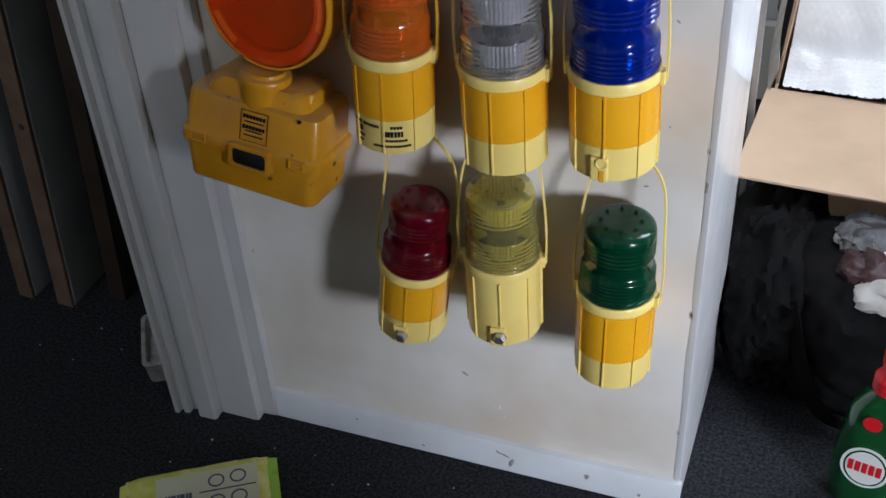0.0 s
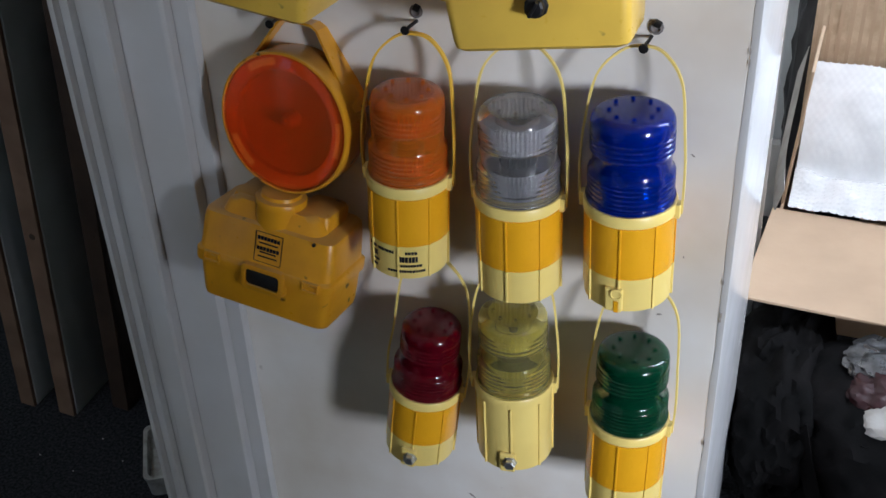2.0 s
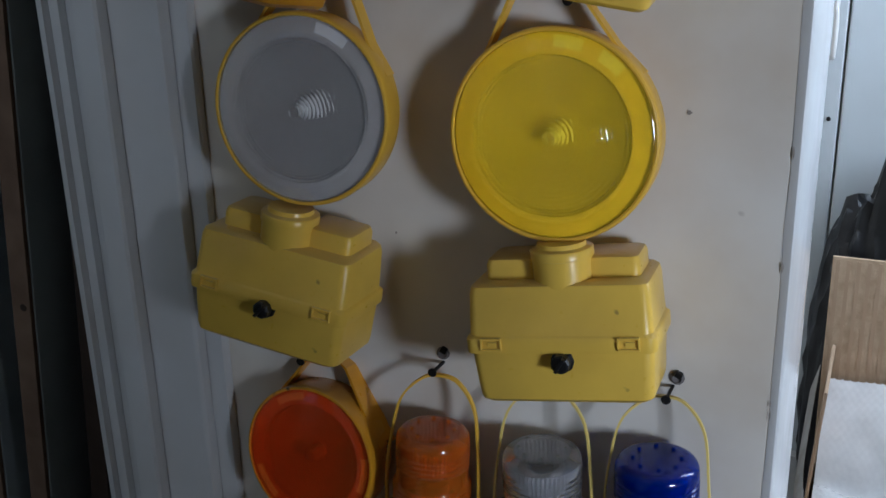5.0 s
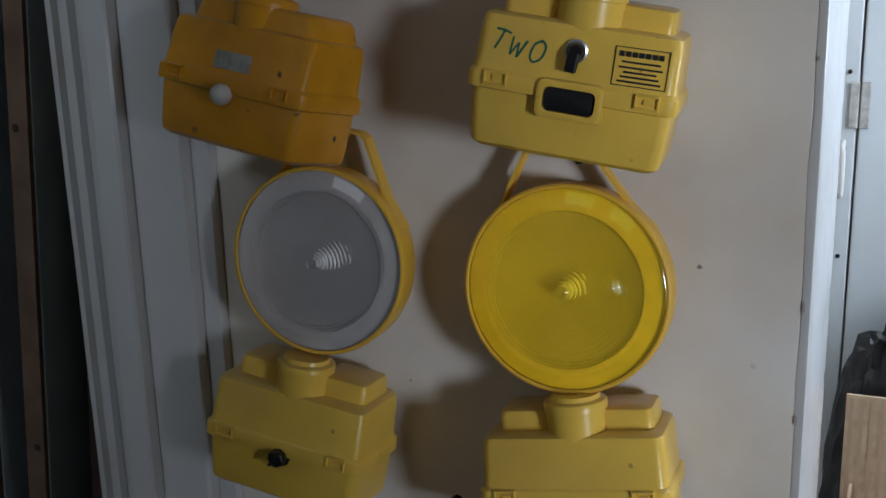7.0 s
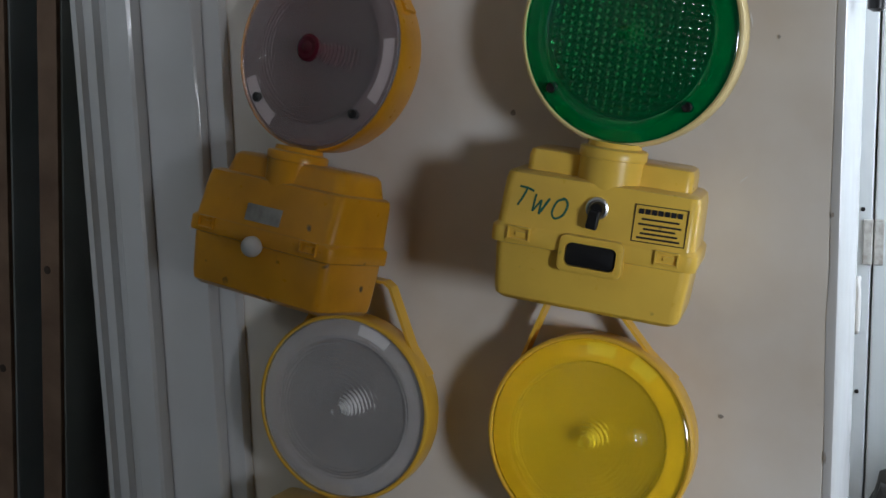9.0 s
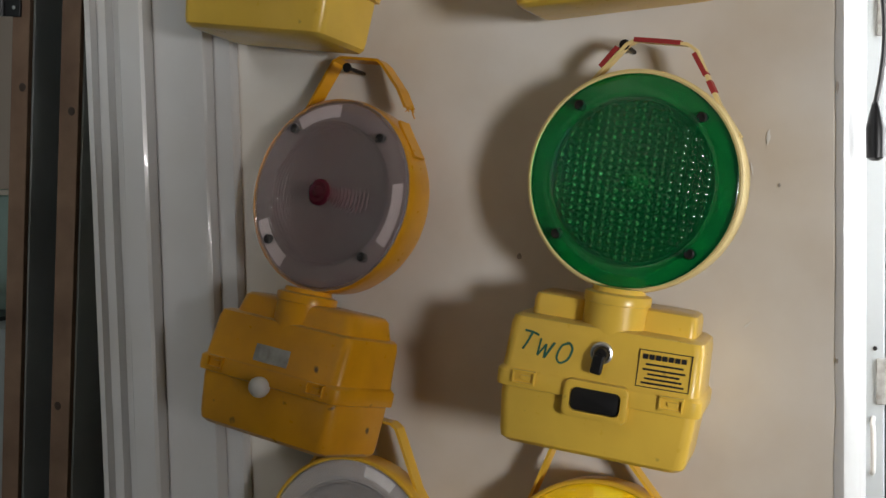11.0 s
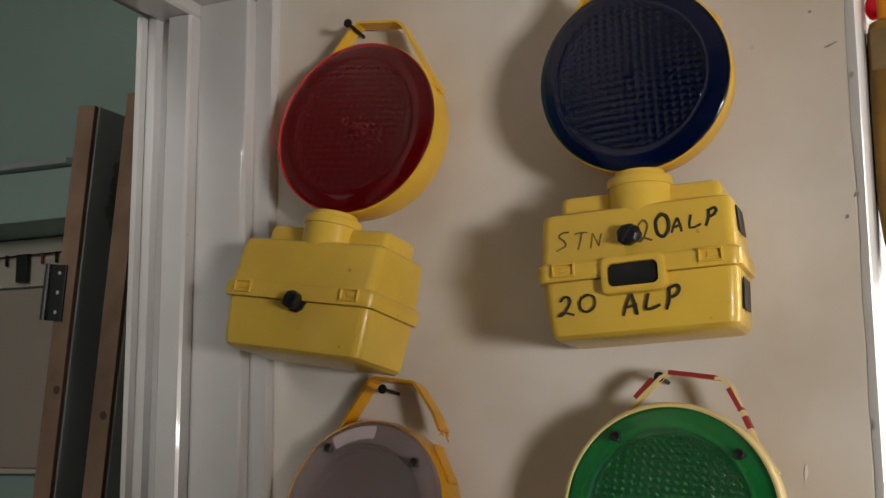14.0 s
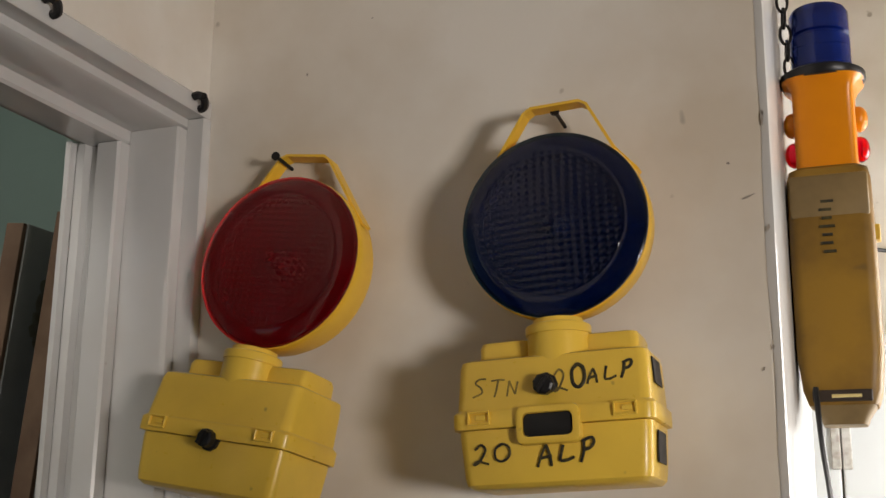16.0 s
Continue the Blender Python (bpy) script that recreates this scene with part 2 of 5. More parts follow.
def box(x0, x1, y0, y1, z0, z1, bevel=0.0, bm=None, seg=2):
    bm = bm or bmesh.new()
    vs = bmesh.ops.create_cube(bm, size=1)["verts"]
    bmesh.ops.scale(bm, vec=(x1 - x0, y1 - y0, z1 - z0), verts=vs)
    bmesh.ops.translate(bm, vec=((x0 + x1) / 2, (y0 + y1) / 2, (z0 + z1) / 2), verts=vs)
    if bevel:
        es = list({e for v in vs for e in v.link_edges})
        bmesh.ops.bevel(bm, geom=es, offset=bevel, segments=seg, profile=0.5, affect="EDGES", clamp_overlap=True)
    return bm


def rings(bm, loops, caps=True, closed=True):
    """Skins a row of equal loops of points."""
    vs = [[bm.verts.new(p) for p in loop] for loop in loops]
    k = len(vs[0])
    for a, b in zip(vs, vs[1:]):
        for i in range(k if closed else k - 1):
            j = (i + 1) % k
            bm.faces.new((a[i], a[j], b[j], b[i]))
    if caps:
        bm.faces.new(vs[0][::-1])
        bm.faces.new(vs[-1])
    return bm


def rrect(w, d, r, z, n=4, cx=0.0, cy=0.0):
    pts = []
    for sx, sy, a0 in ((1, 1, 0), (-1, 1, 90), (-1, -1, 180), (1, -1, 270)):
        for i in range(n + 1):
            a = radians(a0 + 90 * i / n)
            pts.append((cx + sx * (w / 2 - r) + r * math.cos(a), cy + sy * (d / 2 - r) + r * math.sin(a), z))
    return pts


def lathe(profile, seg=48, front=False, bm=None, caps=True):
    """Turns (radius, height) round z, or round the front axis with height towards -y. A third value flutes that ring by so much."""
    bm = bm or bmesh.new()
    loops = []
    for r, h, *flute in profile:
        r, flute = max(r, 0.0004), flute[0] if flute else 0.0
        ring = []
        for i in range(seg):
            a = 2 * math.pi * i / seg
            q = r - flute * (i % 2)
            x, y = q * math.cos(a), q * math.sin(a)
            ring.append((x, -h, y) if front else (x, y, h))
        loops.append(ring)
    return rings(bm, loops, caps)


def strap(points, wide, thick, across=(0, 1, 0), bm=None):
    """A flat band along the points; across: the direction of its width."""
    bm = bm or bmesh.new()
    ps, c = [Vector(p) for p in points], Vector(across).normalized()
    loops = []
    for i, p in enumerate(ps):
        way = (ps[min(i + 1, len(ps) - 1)] - ps[max(i - 1, 0)]).normalized()
        nrm = way.cross(c).normalized() * thick / 2
        w = c * wide / 2
        loops.append([p + w + nrm, p - w + nrm, p - w - nrm, p + w - nrm])
    return rings(bm, loops)


def tube(points, radius, seg=8, bm=None):
    bm = bm or bmesh.new()
    ps = [Vector(p) for p in points]
    loops = []
    side = None
    for i, p in enumerate(ps):
        way = (ps[min(i + 1, len(ps) - 1)] - ps[max(i - 1, 0)]).normalized()
        if side is None:
            side = way.orthogonal().normalized()
        side = (side - way * side.dot(way)).normalized()
        up = way.cross(side)
        r = radius[i] if isinstance(radius, (list, tuple)) else radius
        loops.append([p + r * (math.cos(2 * math.pi * k / seg) * side + math.sin(2 * math.pi * k / seg) * up) for k in range(seg)])
    return rings(bm, loops)


def bend(points, steps=8):
    """A smooth curve through the points."""
    ps = [Vector(p) for p in points]
    ps = [2 * ps[0] - ps[1]] + ps + [2 * ps[-1] - ps[-2]]
    out = []
    for a, b, c, d in zip(ps, ps[1:], ps[2:], ps[3:]):
        for i in range(steps):
            t = i / steps
            out.append(0.5 * ((2 * b) + (c - a) * t + (2 * a - 5 * b + 4 * c - d) * t * t + (3 * b - a - 3 * c + d) * t ** 3))
    return out + [ps[-2]]


def moved(bm, m):
    bmesh.ops.transform(bm, matrix=m, verts=bm.verts[:])
    return bm


GLYPH = {
    "S": [[(0.9, 0.95), (0.35, 0.92), (0.12, 0.72), (0.6, 0.48), (0.72, 0.22), (0.05, 0.0)]],
    "T": [[(0.0, 0.86), (0.5, 0.92), (1.0, 0.90)], [(0.52, 0.9), (0.5, 0.45), (0.42, 0.0)]],
    "N": [[(0.1, 0.0), (0.2, 0.8)], [(0.2, 0.8), (0.7, 0.1)], [(0.7, 0.1), (0.85, 0.75)]],
    "2": [[(0.1, 0.78), (0.45, 1.0), (0.72, 0.72), (0.35, 0.15), (0.05, 0.05), (0.3, 0.2), (0.95, 0.0)]],
}
GLYPH["0"] = [[(0.5, 1.0), (0.1, 0.75), (0.12, 0.2), (0.5, 0.0), (0.88, 0.3), (0.85, 0.8), (0.5, 1.0), (0.3, 0.92)]]
GLYPH["A"] = [[(0.0, 0.0), (0.25, 0.55), (0.55, 1.0)], [(0.55, 1.0), (0.72, 0.5), (0.8, -0.05)], [(0.1, 0.38), (0.85, 0.45)]]
GLYPH["L"] = [[(0.3, 0.9), (0.15, 0.4), (0.1, 0.1)], [(0.1, 0.1), (0.5, 0.08), (0.95, 0.2)]]
GLYPH["P"] = [[(0.35, 0.95), (0.3, 0.4), (0.1, -0.1)], [(0.2, 0.92), (0.8, 1.05), (0.95, 0.8), (0.7, 0.55), (0.3, 0.5)]]
GLYPH["W"] = [[(0.0, 0.75), (0.2, 0.0)], [(0.2, 0.0), (0.5, 0.6)], [(0.5, 0.6), (0.7, 0.0)], [(0.7, 0.0), (1.0, 0.8)]]
GLYPH["O"] = GLYPH["0"]


def handwriting(words, tall, wide, m, material, parent, pen=0.0011, seed=1):
    """Marker writing stroke by stroke, one mesh a letter, uneven in size, slope and line."""
    random.seed(seed)
    step = wide / len(words)
    for k, ch in enumerate(words):
        bm = bmesh.new()
        sx, sy, lean, up = step * random.uniform(0.72, 0.86), tall * random.uniform(0.88, 1.08), random.uniform(0.02, 0.18), random.uniform(-0.06, 0.06) * tall
        for line in GLYPH[ch]:
            pts = [(-wide / 2 + step * k + sx * (x + lean * y), sy * (y - 0.5) + up, 0.0) for x, y in line]
            tube(bend(pts, 5) if len(pts) > 2 else pts, pen * random.uniform(0.85, 1.15), 6, bm)
        part("handwriting", moved(bm, m @ Matrix.Diagonal((1, 1, 0.3, 1))), material, parent)


def structure(name, bm, material, label="", smooth=False):
    return tagged(part(name, bm, material, None, label, smooth), kind="structure")

# ---- the room ----
EDGE = 0.597  # free end of the panel wall
structure("floor", box(-2.4, 3.8, -4.1, 2.4, -0.06, 0.0), CARPET, "dark charcoal speckled carpet with bits of lint")
structure("ceiling", box(-2.4, 3.8, -4.1, 2.4, 2.90, 2.96), CEIL)


def panel_wall():
    bm = bmesh.new()
    prof = [(-0.146, 0.30), (-0.146, 0.0), (EDGE - 0.006, 0.0), (EDGE - 0.0015, 0.0015), (EDGE, 0.006), (EDGE, 0.30)]
    hs = [0.0, 0.4, 0.8, 1.2, 1.6, 2.0, 2.9]
    rings(bm, [[(x, y, h) for x, y in prof] for h in hs])
    return bm


structure("wall_north", panel_wall(), WALL, "cream painted wall with scuffs, holding hung hazard lamps")
# white corner bead down the free end, slightly ragged at the edge
bm = bmesh.new()
random.seed(3)
loops = []
for i in range(61):
    h = 0.001 + i * 2.897 / 60
    j = random.uniform(-0.0012, 0.0012)
    loops.append([(EDGE - 0.005 + j, -0.0004, h), (EDGE - 0.001, -0.0014, h), (EDGE + 0.0025, -0.0012, h), (EDGE + 0.004, 0.003, h), (EDGE + 0.004, 0.285, h), (EDGE - 0.001, 0.285, h), (EDGE - 0.003, 0.002, h)])
rings(bm, loops)
structure("trim", bm, GLOSS, "white painted corner bead, chipped along its edge", True)
bm = bmesh.new()
rings(bm, [[(x, -0.011, 0.001), (x, -0.011, 0.044), (x, -0.007, 0.051), (x, -0.0005, 0.053), (x, -0.0005, 0.001)] for x in [0.008 + (EDGE + 0.006 - 0.008) * k / 14 for k in range(15)]])
structure("baseboard", bm, SKIRT, "low painted skirting board, scuffed and chipped", True)

# side wall with the doorway
OY0, OY1 = -0.80, -0.016
FACE, REAR = 0.003, -0.146
structure("wall_west", box(REAR, -0.020, OY1, 0.0, 0.0, 2.9), WALL)
structure("wall_west_over_door", box(REAR, FACE, OY0, -0.0005, 2.031, 2.9), WALL)
structure("wall_west_near", box(REAR, FACE, -4.0, OY0, 0.0, 2.9), WALL)
structure("wall_west_far", box(REAR, FACE, 0.30, 2.4, 0.0, 2.9), WALL)


def section(name, prof, z0, z1, label=""):
    """An upright moulding with the plan outline prof, its arrises a little uneven from many coats of paint."""
    bm = bmesh.new()
    n = 60
    loops = []
    for k in range(n + 1):
        z = z0 + (z1 - z0) * k / n
        loops.append([(x + 0.0005 * noise.noise(Vector((i * 3.1, z * 9, 1))), y + 0.0005 * noise.noise(Vector((i * 2.3, z * 9, 8))), z) for i, (x, y) in enumerate(prof)])
    rings(bm, loops)
    return structure(name, bm, GLOSS, label, True)


def head(name, prof, y0, y1):
    """A level moulding along the door head with the outline prof of (x, z)."""
    bm = bmesh.new()
    rings(bm, [[(x, y0 + (y1 - y0) * k / 8, z) for x, z in prof] for k in range(9)])
    return structure(name, bm, GLOSS, "", True)


# stepped door frame: outer bead, lining, stop and rebate, each standing further into the opening
BEAD, LINING, STOP = 0.007, -0.015, -0.077
section("trim_door_side", [(LINING + 0.0005, 0.0), (BEAD, 0.0), (BEAD, -0.009), (BEAD - 0.002, -0.012), (LINING + 0.0005, -0.013)], 0.001, 2.0075, "white gloss door architrave, chipped and yellowed")
section("jamb_lining", [(LINING, -0.001), (LINING, -0.026), (LINING - 0.002, -0.0285), (LINING - 0.006, -0.029), (STOP + 0.0005, -0.029), (STOP + 0.0005, OY1)], 0.001, 1.9955)
section("jamb_stop", [(STOP, OY1), (STOP, -0.044), (STOP - 0.003, -0.047), (-0.105, -0.047), (-0.1075, -0.044), (-0.1075, OY1)], 0.001, 1.980, "white gloss door stop with chipped arrises")
section("jamb_rebate", [(-0.108, OY1), (-0.108, -0.036), (-0.121, -0.036), (-0.1225, -0.046), (-0.131, -0.047), (-0.133, -0.042), (-0.137, -0.042), (-0.1385, -0.051), (-0.145, -0.051), (-0.145, OY1)], 0.001, 1.985)
head("trim_door_head", [(LINING + 0.0005, 2.008), (BEAD - 0.002, 2.009), (BEAD, 2.012), (BEAD, 2.027), (BEAD - 0.003, 2.0305), (LINING + 0.0005, 2.0305)], OY0 - 0.04, -0.0008)
head("head_lining", [(STOP + 0.0005, 1.996), (LINING - 0.004, 1.996), (LINING, 1.999), (LINING, 2.0305), (STOP + 0.0005, 2.0305)], OY0, -0.001)
head("head_stop", [(-0.122, 1.981), (STOP - 0.003, 1.981), (STOP, 1.984), (STOP, 2.0305), (-0.122, 2.0305)], OY0, -0.001)
head("head_rebate", [(-0.1225, 1.990), (-0.1225, 2.0305), (-0.145, 2.0305), (-0.145, 1.990)], OY0, -0.001)
section("trim_door_near", [(LINING, OY0), (BEAD, OY0), (BEAD, OY0 - 0.05), (LINING, OY0 - 0.05)], 0.001, 2.0075)
section("jamb_near", [(FACE, OY0), (FACE, OY0 + 0.006), (-0.145, OY0 + 0.006), (-0.145, OY0)], 0.001, 1.980)

# the rest of the room, unseen behind and beside the camera: it opens to the east into a wider room with the window
structure("wall_south", box(-2.4, 3.8, -4.1, -4.0, 0.0, 2.9), DIM)
# added out of view: cuts window light so the door jamb falls into shade
structure("wall_light_blocker", box(1.30, 1.40, -4.0, -0.975, 0.0, 1.50), DIM)
structure("wall_far_north", box(1.30, 3.6, 0.10, 0.20, 0.0, 2.9), DIM)
for nm, y0, y1, z0, z1 in (("wall_east", -4.0, -2.95, 0, 2.9), ("wall_east_mid", -2.25, 0.10, 0, 2.9), ("wall_east_sill", -2.95, -2.25, 0, 0.74), ("wall_east_head", -2.95, -2.25, 1.76, 2.9)):
    structure(nm, box(3.6, 3.72, y0, y1, z0, z1), DIM)
for nm, y0, y1, z0, z1 in (("wall_alcove_east", 0.20, 0.26, 0, 2.9), ("wall_alcove_east_far", 0.98, 2.4, 0, 2.9), ("wall_alcove_sill", 0.26, 0.98, 0, 0.80), ("wall_alcove_head", 0.26, 0.98, 2.00, 2.9)):
    structure(nm, box(1.30, 1.42, y0, y1, z0, z1), WALL)
structure("wall_alcove_side", box(1.02, 1.30, 0.10, 0.20, 0.0, 2.9), WALL)
# alcove behind the panel wall: pale blue-grey cupboard doors across its back
BACK = 1.10
structure("wall_alcove", box(-0.003, 1.30, BACK + 0.03, BACK + 0.12, 0.0, 2.9), WALL)


def cupboard_door(x0, x1, label, handle_x, hinge_x, screw):
    ob = thing("cupboard_door", pose((x0 + x1) / 2, BACK, 0.02), label, "door", "alcove doors")
    w = (x1 - x0) / 2
    part("door_panel", box(-w, w, 0.0, 0.028, 0.0, 1.87, 0.003), BLUEGREY, ob)
    if handle_x is not None:
        hx = handle_x - (x0 + x1) / 2
        part("handle", tube(bend([(hx, 0.0, 0.91), (hx, -0.026, 0.915), (hx + 0.002, -0.032, 0.93), (hx + 0.002, -0.032, 0.985), (hx, -0.026, 1.0), (hx, 0.0, 1.005)], 4), 0.0045, 10), WHITEBALL, ob, "white D-shaped pull handle", True)
    for z in (1.07, 0.30, 1.70):
        hx = hinge_x - (x0 + x1) / 2
        part("hinge", box(hx - 0.008, hx + 0.008, -0.006, 0.0, z - 0.04, z + 0.04, 0.002), GREYLABEL, ob, "painted-over butt hinge")
    for z in screw:
        hx = handle_x - (x0 + x1) / 2 if handle_x is not None else 0
        part("screw", lathe([(0.004, -0.001), (0.004, 0.002), (0.0025, 0.003)], 10, True), NAIL, ob).location = (hx + 0.003, 0, z)
    return ob


cupboard_door(0.02, 0.585, "pale blue-grey cupboard door with a white pull handle", 0.566, 0.579, (1.127, 0.80))
cupboard_door(0.589, 1.29, "plain pale blue-grey cupboard door", None, 0.597, ())

# ---- hanging road lamps ----
HANG = lambda x, y, z, yaw, roll, pitch: Matrix.Translation((x, y, z)) @ Matrix.Rotation(radians(roll), 4, "Y") @ Matrix.Rotation(radians(pitch), 4, "X") @ Matrix.Rotation(radians(yaw), 4, "Z")
A, S, B = -0.1204, -0.1757, -0.2313  # top, seam and foot of the battery box, under the lens's centre


def set_box(drop):
    """Lowers the box on its neck."""
    global A, S, B
    A, S, B = -0.1204 + drop, -0.1757 + drop, -0.2313 + drop


def front_at(z):
    """How far the box's front stands forward at the height z."""
    if z > S:
        return 0.0362 + (0.0432 - 0.0362) * (A - z) / (A - S)
    return 0.0393 + (0.0437 - 0.0393) * (z - B) / (S - B)


BACKY = 0.0455  # the flat back of the box


def battery_box(ob, skin, old=False, housing=False):
    r = 0.0095 if not old else 0.012
    low = [(0.150, 0.068, B, r), (0.1585, 0.0765, B + 0.0035, r), (0.1613, 0.0786, B + 0.010, r), (0.1660, 0.0835, S - 0.013, r), (0.1660, 0.0835, S - 0.007, r)]
    bm = bmesh.new()
    rings(bm, [rrect(w, d / 2 + BACKY, q, z, cy=(BACKY - d / 2) / 2) for w, d, z, q in low])
    part("box_base", bm, skin, ob, smooth=True)
    up = [(0.1660, 0.0835, S - 0.0065, r), (0.1735, 0.0915, S - 0.006, r), (0.1745, 0.0925, S - 0.003, r), (0.1745, 0.0920, S + 0.007, r), (0.1715, 0.0890, S + 0.009, r), (0.1680, 0.0860, S + 0.0105, r), (0.1655, 0.0745, A - 0.008, r), (0.1625, 0.0705, A - 0.002, r), (0.155, 0.062, A, r)]
    bm = bmesh.new()
    rings(bm, [rrect(w, d / 2 + BACKY + (0.003 if abs(z - S) < 0.0075 else 0.0), q, z, cy=(BACKY + (0.003 if abs(z - S) < 0.0075 else 0.0) - d / 2) / 2) for w, d, z, q in up])
    part("lid", bm, skin, ob, smooth=True)
    # shoulders and neck
    for x0, x1 in () if housing else (((-0.070, -0.022), (0.018, 0.072)) if not old else ((-0.058, -0.020), (0.020, 0.064))):
        bm = bmesh.new()
        c, w = (x0 + x1) / 2, x1 - x0
        rings(bm, [rrect(w, 0.056, 0.007, A - 0.004, cx=c, cy=0.012), rrect(w, 0.054, 0.007, A + 0.013, cx=c, cy=0.012), rrect(w - 0.003, 0.050, 0.007, A + 0.0175, cx=c, cy=0.012), rrect(w - 0.010, 0.043, 0.007, A + 0.019, cx=c, cy=0.012)])
        part("shoulder", bm, skin, ob, smooth=True)
    if old:
        bm = bmesh.new()
        rings(bm, [rrect(0.13, 0.062, 0.014, A - 0.003), rrect(0.118, 0.052, 0.014, A + 0.012), rrect(0.10, 0.045, 0.014, A + 0.018)])
        part("top_housing", bm, skin, ob, smooth=True)
    if housing:
        bm = bmesh.new()
        rings(bm, [rrect(0.146, 0.074, 0.012, A - 0.003, cx=0.004, cy=0.006), rrect(0.138, 0.066, 0.012, A + 0.016, cx=0.004, cy=0.006), rrect(0.132, 0.060, 0.012, A + 0.0195, cx=0.004, cy=0.006), rrect(0.120, 0.050, 0.012, A + 0.0205, cx=0.004, cy=0.006)])
        part("top_housing", bm, skin, ob, smooth=True)
    part("neck", moved(lathe([(0.0278, A - 0.018), (0.0275, A + 0.019), (0.0288, A + 0.0195), (0.0290, A + 0.026), (0.0280, A + 0.0275), (0.023, A + 0.029), (0.022, A + 0.033)], 36), Matrix.Translation((0.002, -0.0088, 0))), skin, ob, smooth=True)
    # catches: little raised sockets on the lid's edge
    for x in (-0.062, 0.063):
        bm = bmesh.new()
        y = -front_at(S) - 0.0022
        for a, b, c, d in ((-0.010, 0.010, 0.0042, 0.0060), (-0.010, 0.010, -0.0060, -0.0042), (-0.010, -0.0082, -0.0042, 0.0042), (0.0082, 0.010, -0.0042, 0.0042)):
            box(x + a, x + b, y - 0.0028, y + 0.003, S + 0.003 + c, S + 0.003 + d, 0.0005, bm, 1)
        c = part("catch", bm, skin, ob)
        part("catch_tongue", box(x - 0.003, x + 0.006, y - 0.0016, y + 0.002, S + 0.001, S + 0.005, 0.0005), skin, c)


LIP = {"green": 0.0030, "yellow": 0.0034, "clear": 0.0030, "amber": 0.0022}  # bezel showing beyond the lens
GRID = ("green", "red", "blue")  # lenses moulded in little pillows rather than rings


def lamp_head(ob, colour, rim, R, turn, lf=0.012, screws=False, old=False):
    """Bezel drum, lens with stepped rings, and what is behind the lens, turned on the neck."""
    t = Matrix.Translation((0.0015 if colour == "green" else 0.0035, 0, 0)) @ Matrix.Rotation(radians(turn), 4, "Z")
    deep = 0.050 if old else 0.043 if colour in ("red", "pink") else 0.037
    edge = R - 0.0036  # radius of the lens
    R = edge + LIP.get(colour, 0.0004)
    f = lf + 0.0008 if colour in LIP else lf - 0.0040
    bez = [(0.0, lf - deep - 0.0015), (R - 0.030, lf - deep - 0.0015), (R - 0.010, lf - deep + 0.004), (R - 0.0045, lf - deep + 0.014), (R - 0.0040, f - 0.005), (R - 0.0034, f), (R - 0.0018, f + 0.0006), (R, f - 0.0002), (R + 0.0008, f - 0.003), (R + 0.0006, f - 0.008), (R - 0.0005, lf - deep + 0.010), (R - 0.005, lf - deep), (R - 0.03, lf - deep - 0.004), (0.0, lf - deep - 0.004)]
    part("bezel", moved(lathe(bez, 72, True), t), rim, ob, smooth=True)
    core = 0.77 * R
    dome = 0.010 if not old else 0.004
    prof = [(0.0, lf + 0.0050 + dome), (0.002, lf + 0.0047 + dome), (0.004, lf + 0.0038 + dome), (0.0055, lf + 0.0022 + dome)] if not old else [(0.0, lf + 0.0025 + dome)]
    pitch = core / 17
    for k in range(0 if old else 8, 17 * 6):
        r0 = pitch * k / 6
        wave = 0.0 if colour in GRID else (0.0001 if old else 0.0006 if colour == "yellow" else 0.0008) * abs(math.sin(math.pi * k / 6))
        prof.append((max(r0, 0.0006), lf + 0.0025 + dome * (1 - 0.55 * (r0 / core) ** 2) - wave))
    prof += [(core, lf + 0.0025 + dome * 0.42), (core + 0.003, lf + 0.0025 + dome * 0.50), (edge - 0.0104, lf + 0.0025 + dome * 0.28), (edge - 0.0022, lf + 0.0024), (edge - 0.0006, lf + 0.0014), (edge, lf - 0.0008), (edge - 0.0005, lf - 0.0030), (edge - 0.002, lf - 0.0032), (core, lf - 0.002), (0.0, lf - 0.0015)]
    lens = part("lens", moved(lathe(prof, 96, True), t), LENS[colour], ob, f"{colour} moulded plastic lens with stepped rings", True)
    lens.visible_shadow = False
    ring = [(core - 0.001, lf - 0.0045), (core - 0.001, lf - 0.0038), (R - 0.006, lf - 0.0038), (R - 0.0055, lf - 0.0045)]
    part("reflector_ring", moved(lathe(ring + [(core - 0.001, lf - 0.0045)], 60, True, caps=False), t), BACKING[colour], lens)
    bowl = [(0.0, lf - 0.026), (0.010, lf - 0.0255), (0.03, lf - 0.022), (core - 0.004, lf - 0.010), (core - 0.002, lf - 0.0046), (core, lf - 0.0046), (core - 0.002, lf - 0.012), (0.03, lf - 0.025), (0.0, lf - 0.028)]
    part("reflector", moved(lathe(bowl, 48, True), t), INSIDE.get(colour, CAVITY), lens, smooth=True)
    for a0, a1 in TAPE.get(colour, ()):
        bm = bmesh.new()
        n = 10
        arcs = [[(q * math.cos(radians(a0 + (a1 - a0) * i / n)), -(lf - 0.0033), q * math.sin(radians(a0 + (a1 - a0) * i / n))) for i in range(n + 1)] for q in (core + 0.003, R - 0.0075)]
        rings(bm, arcs, False, False)
        part("reflective_tape", moved(bm, t), TAPEWHITE, lens, "pale reflective tape arc")
    bulb = [(0.009, lf - 0.027), (0.0085, lf - 0.012), (0.006, lf - 0.006), (0.002, lf - 0.004), (0.0, lf - 0.0038)]
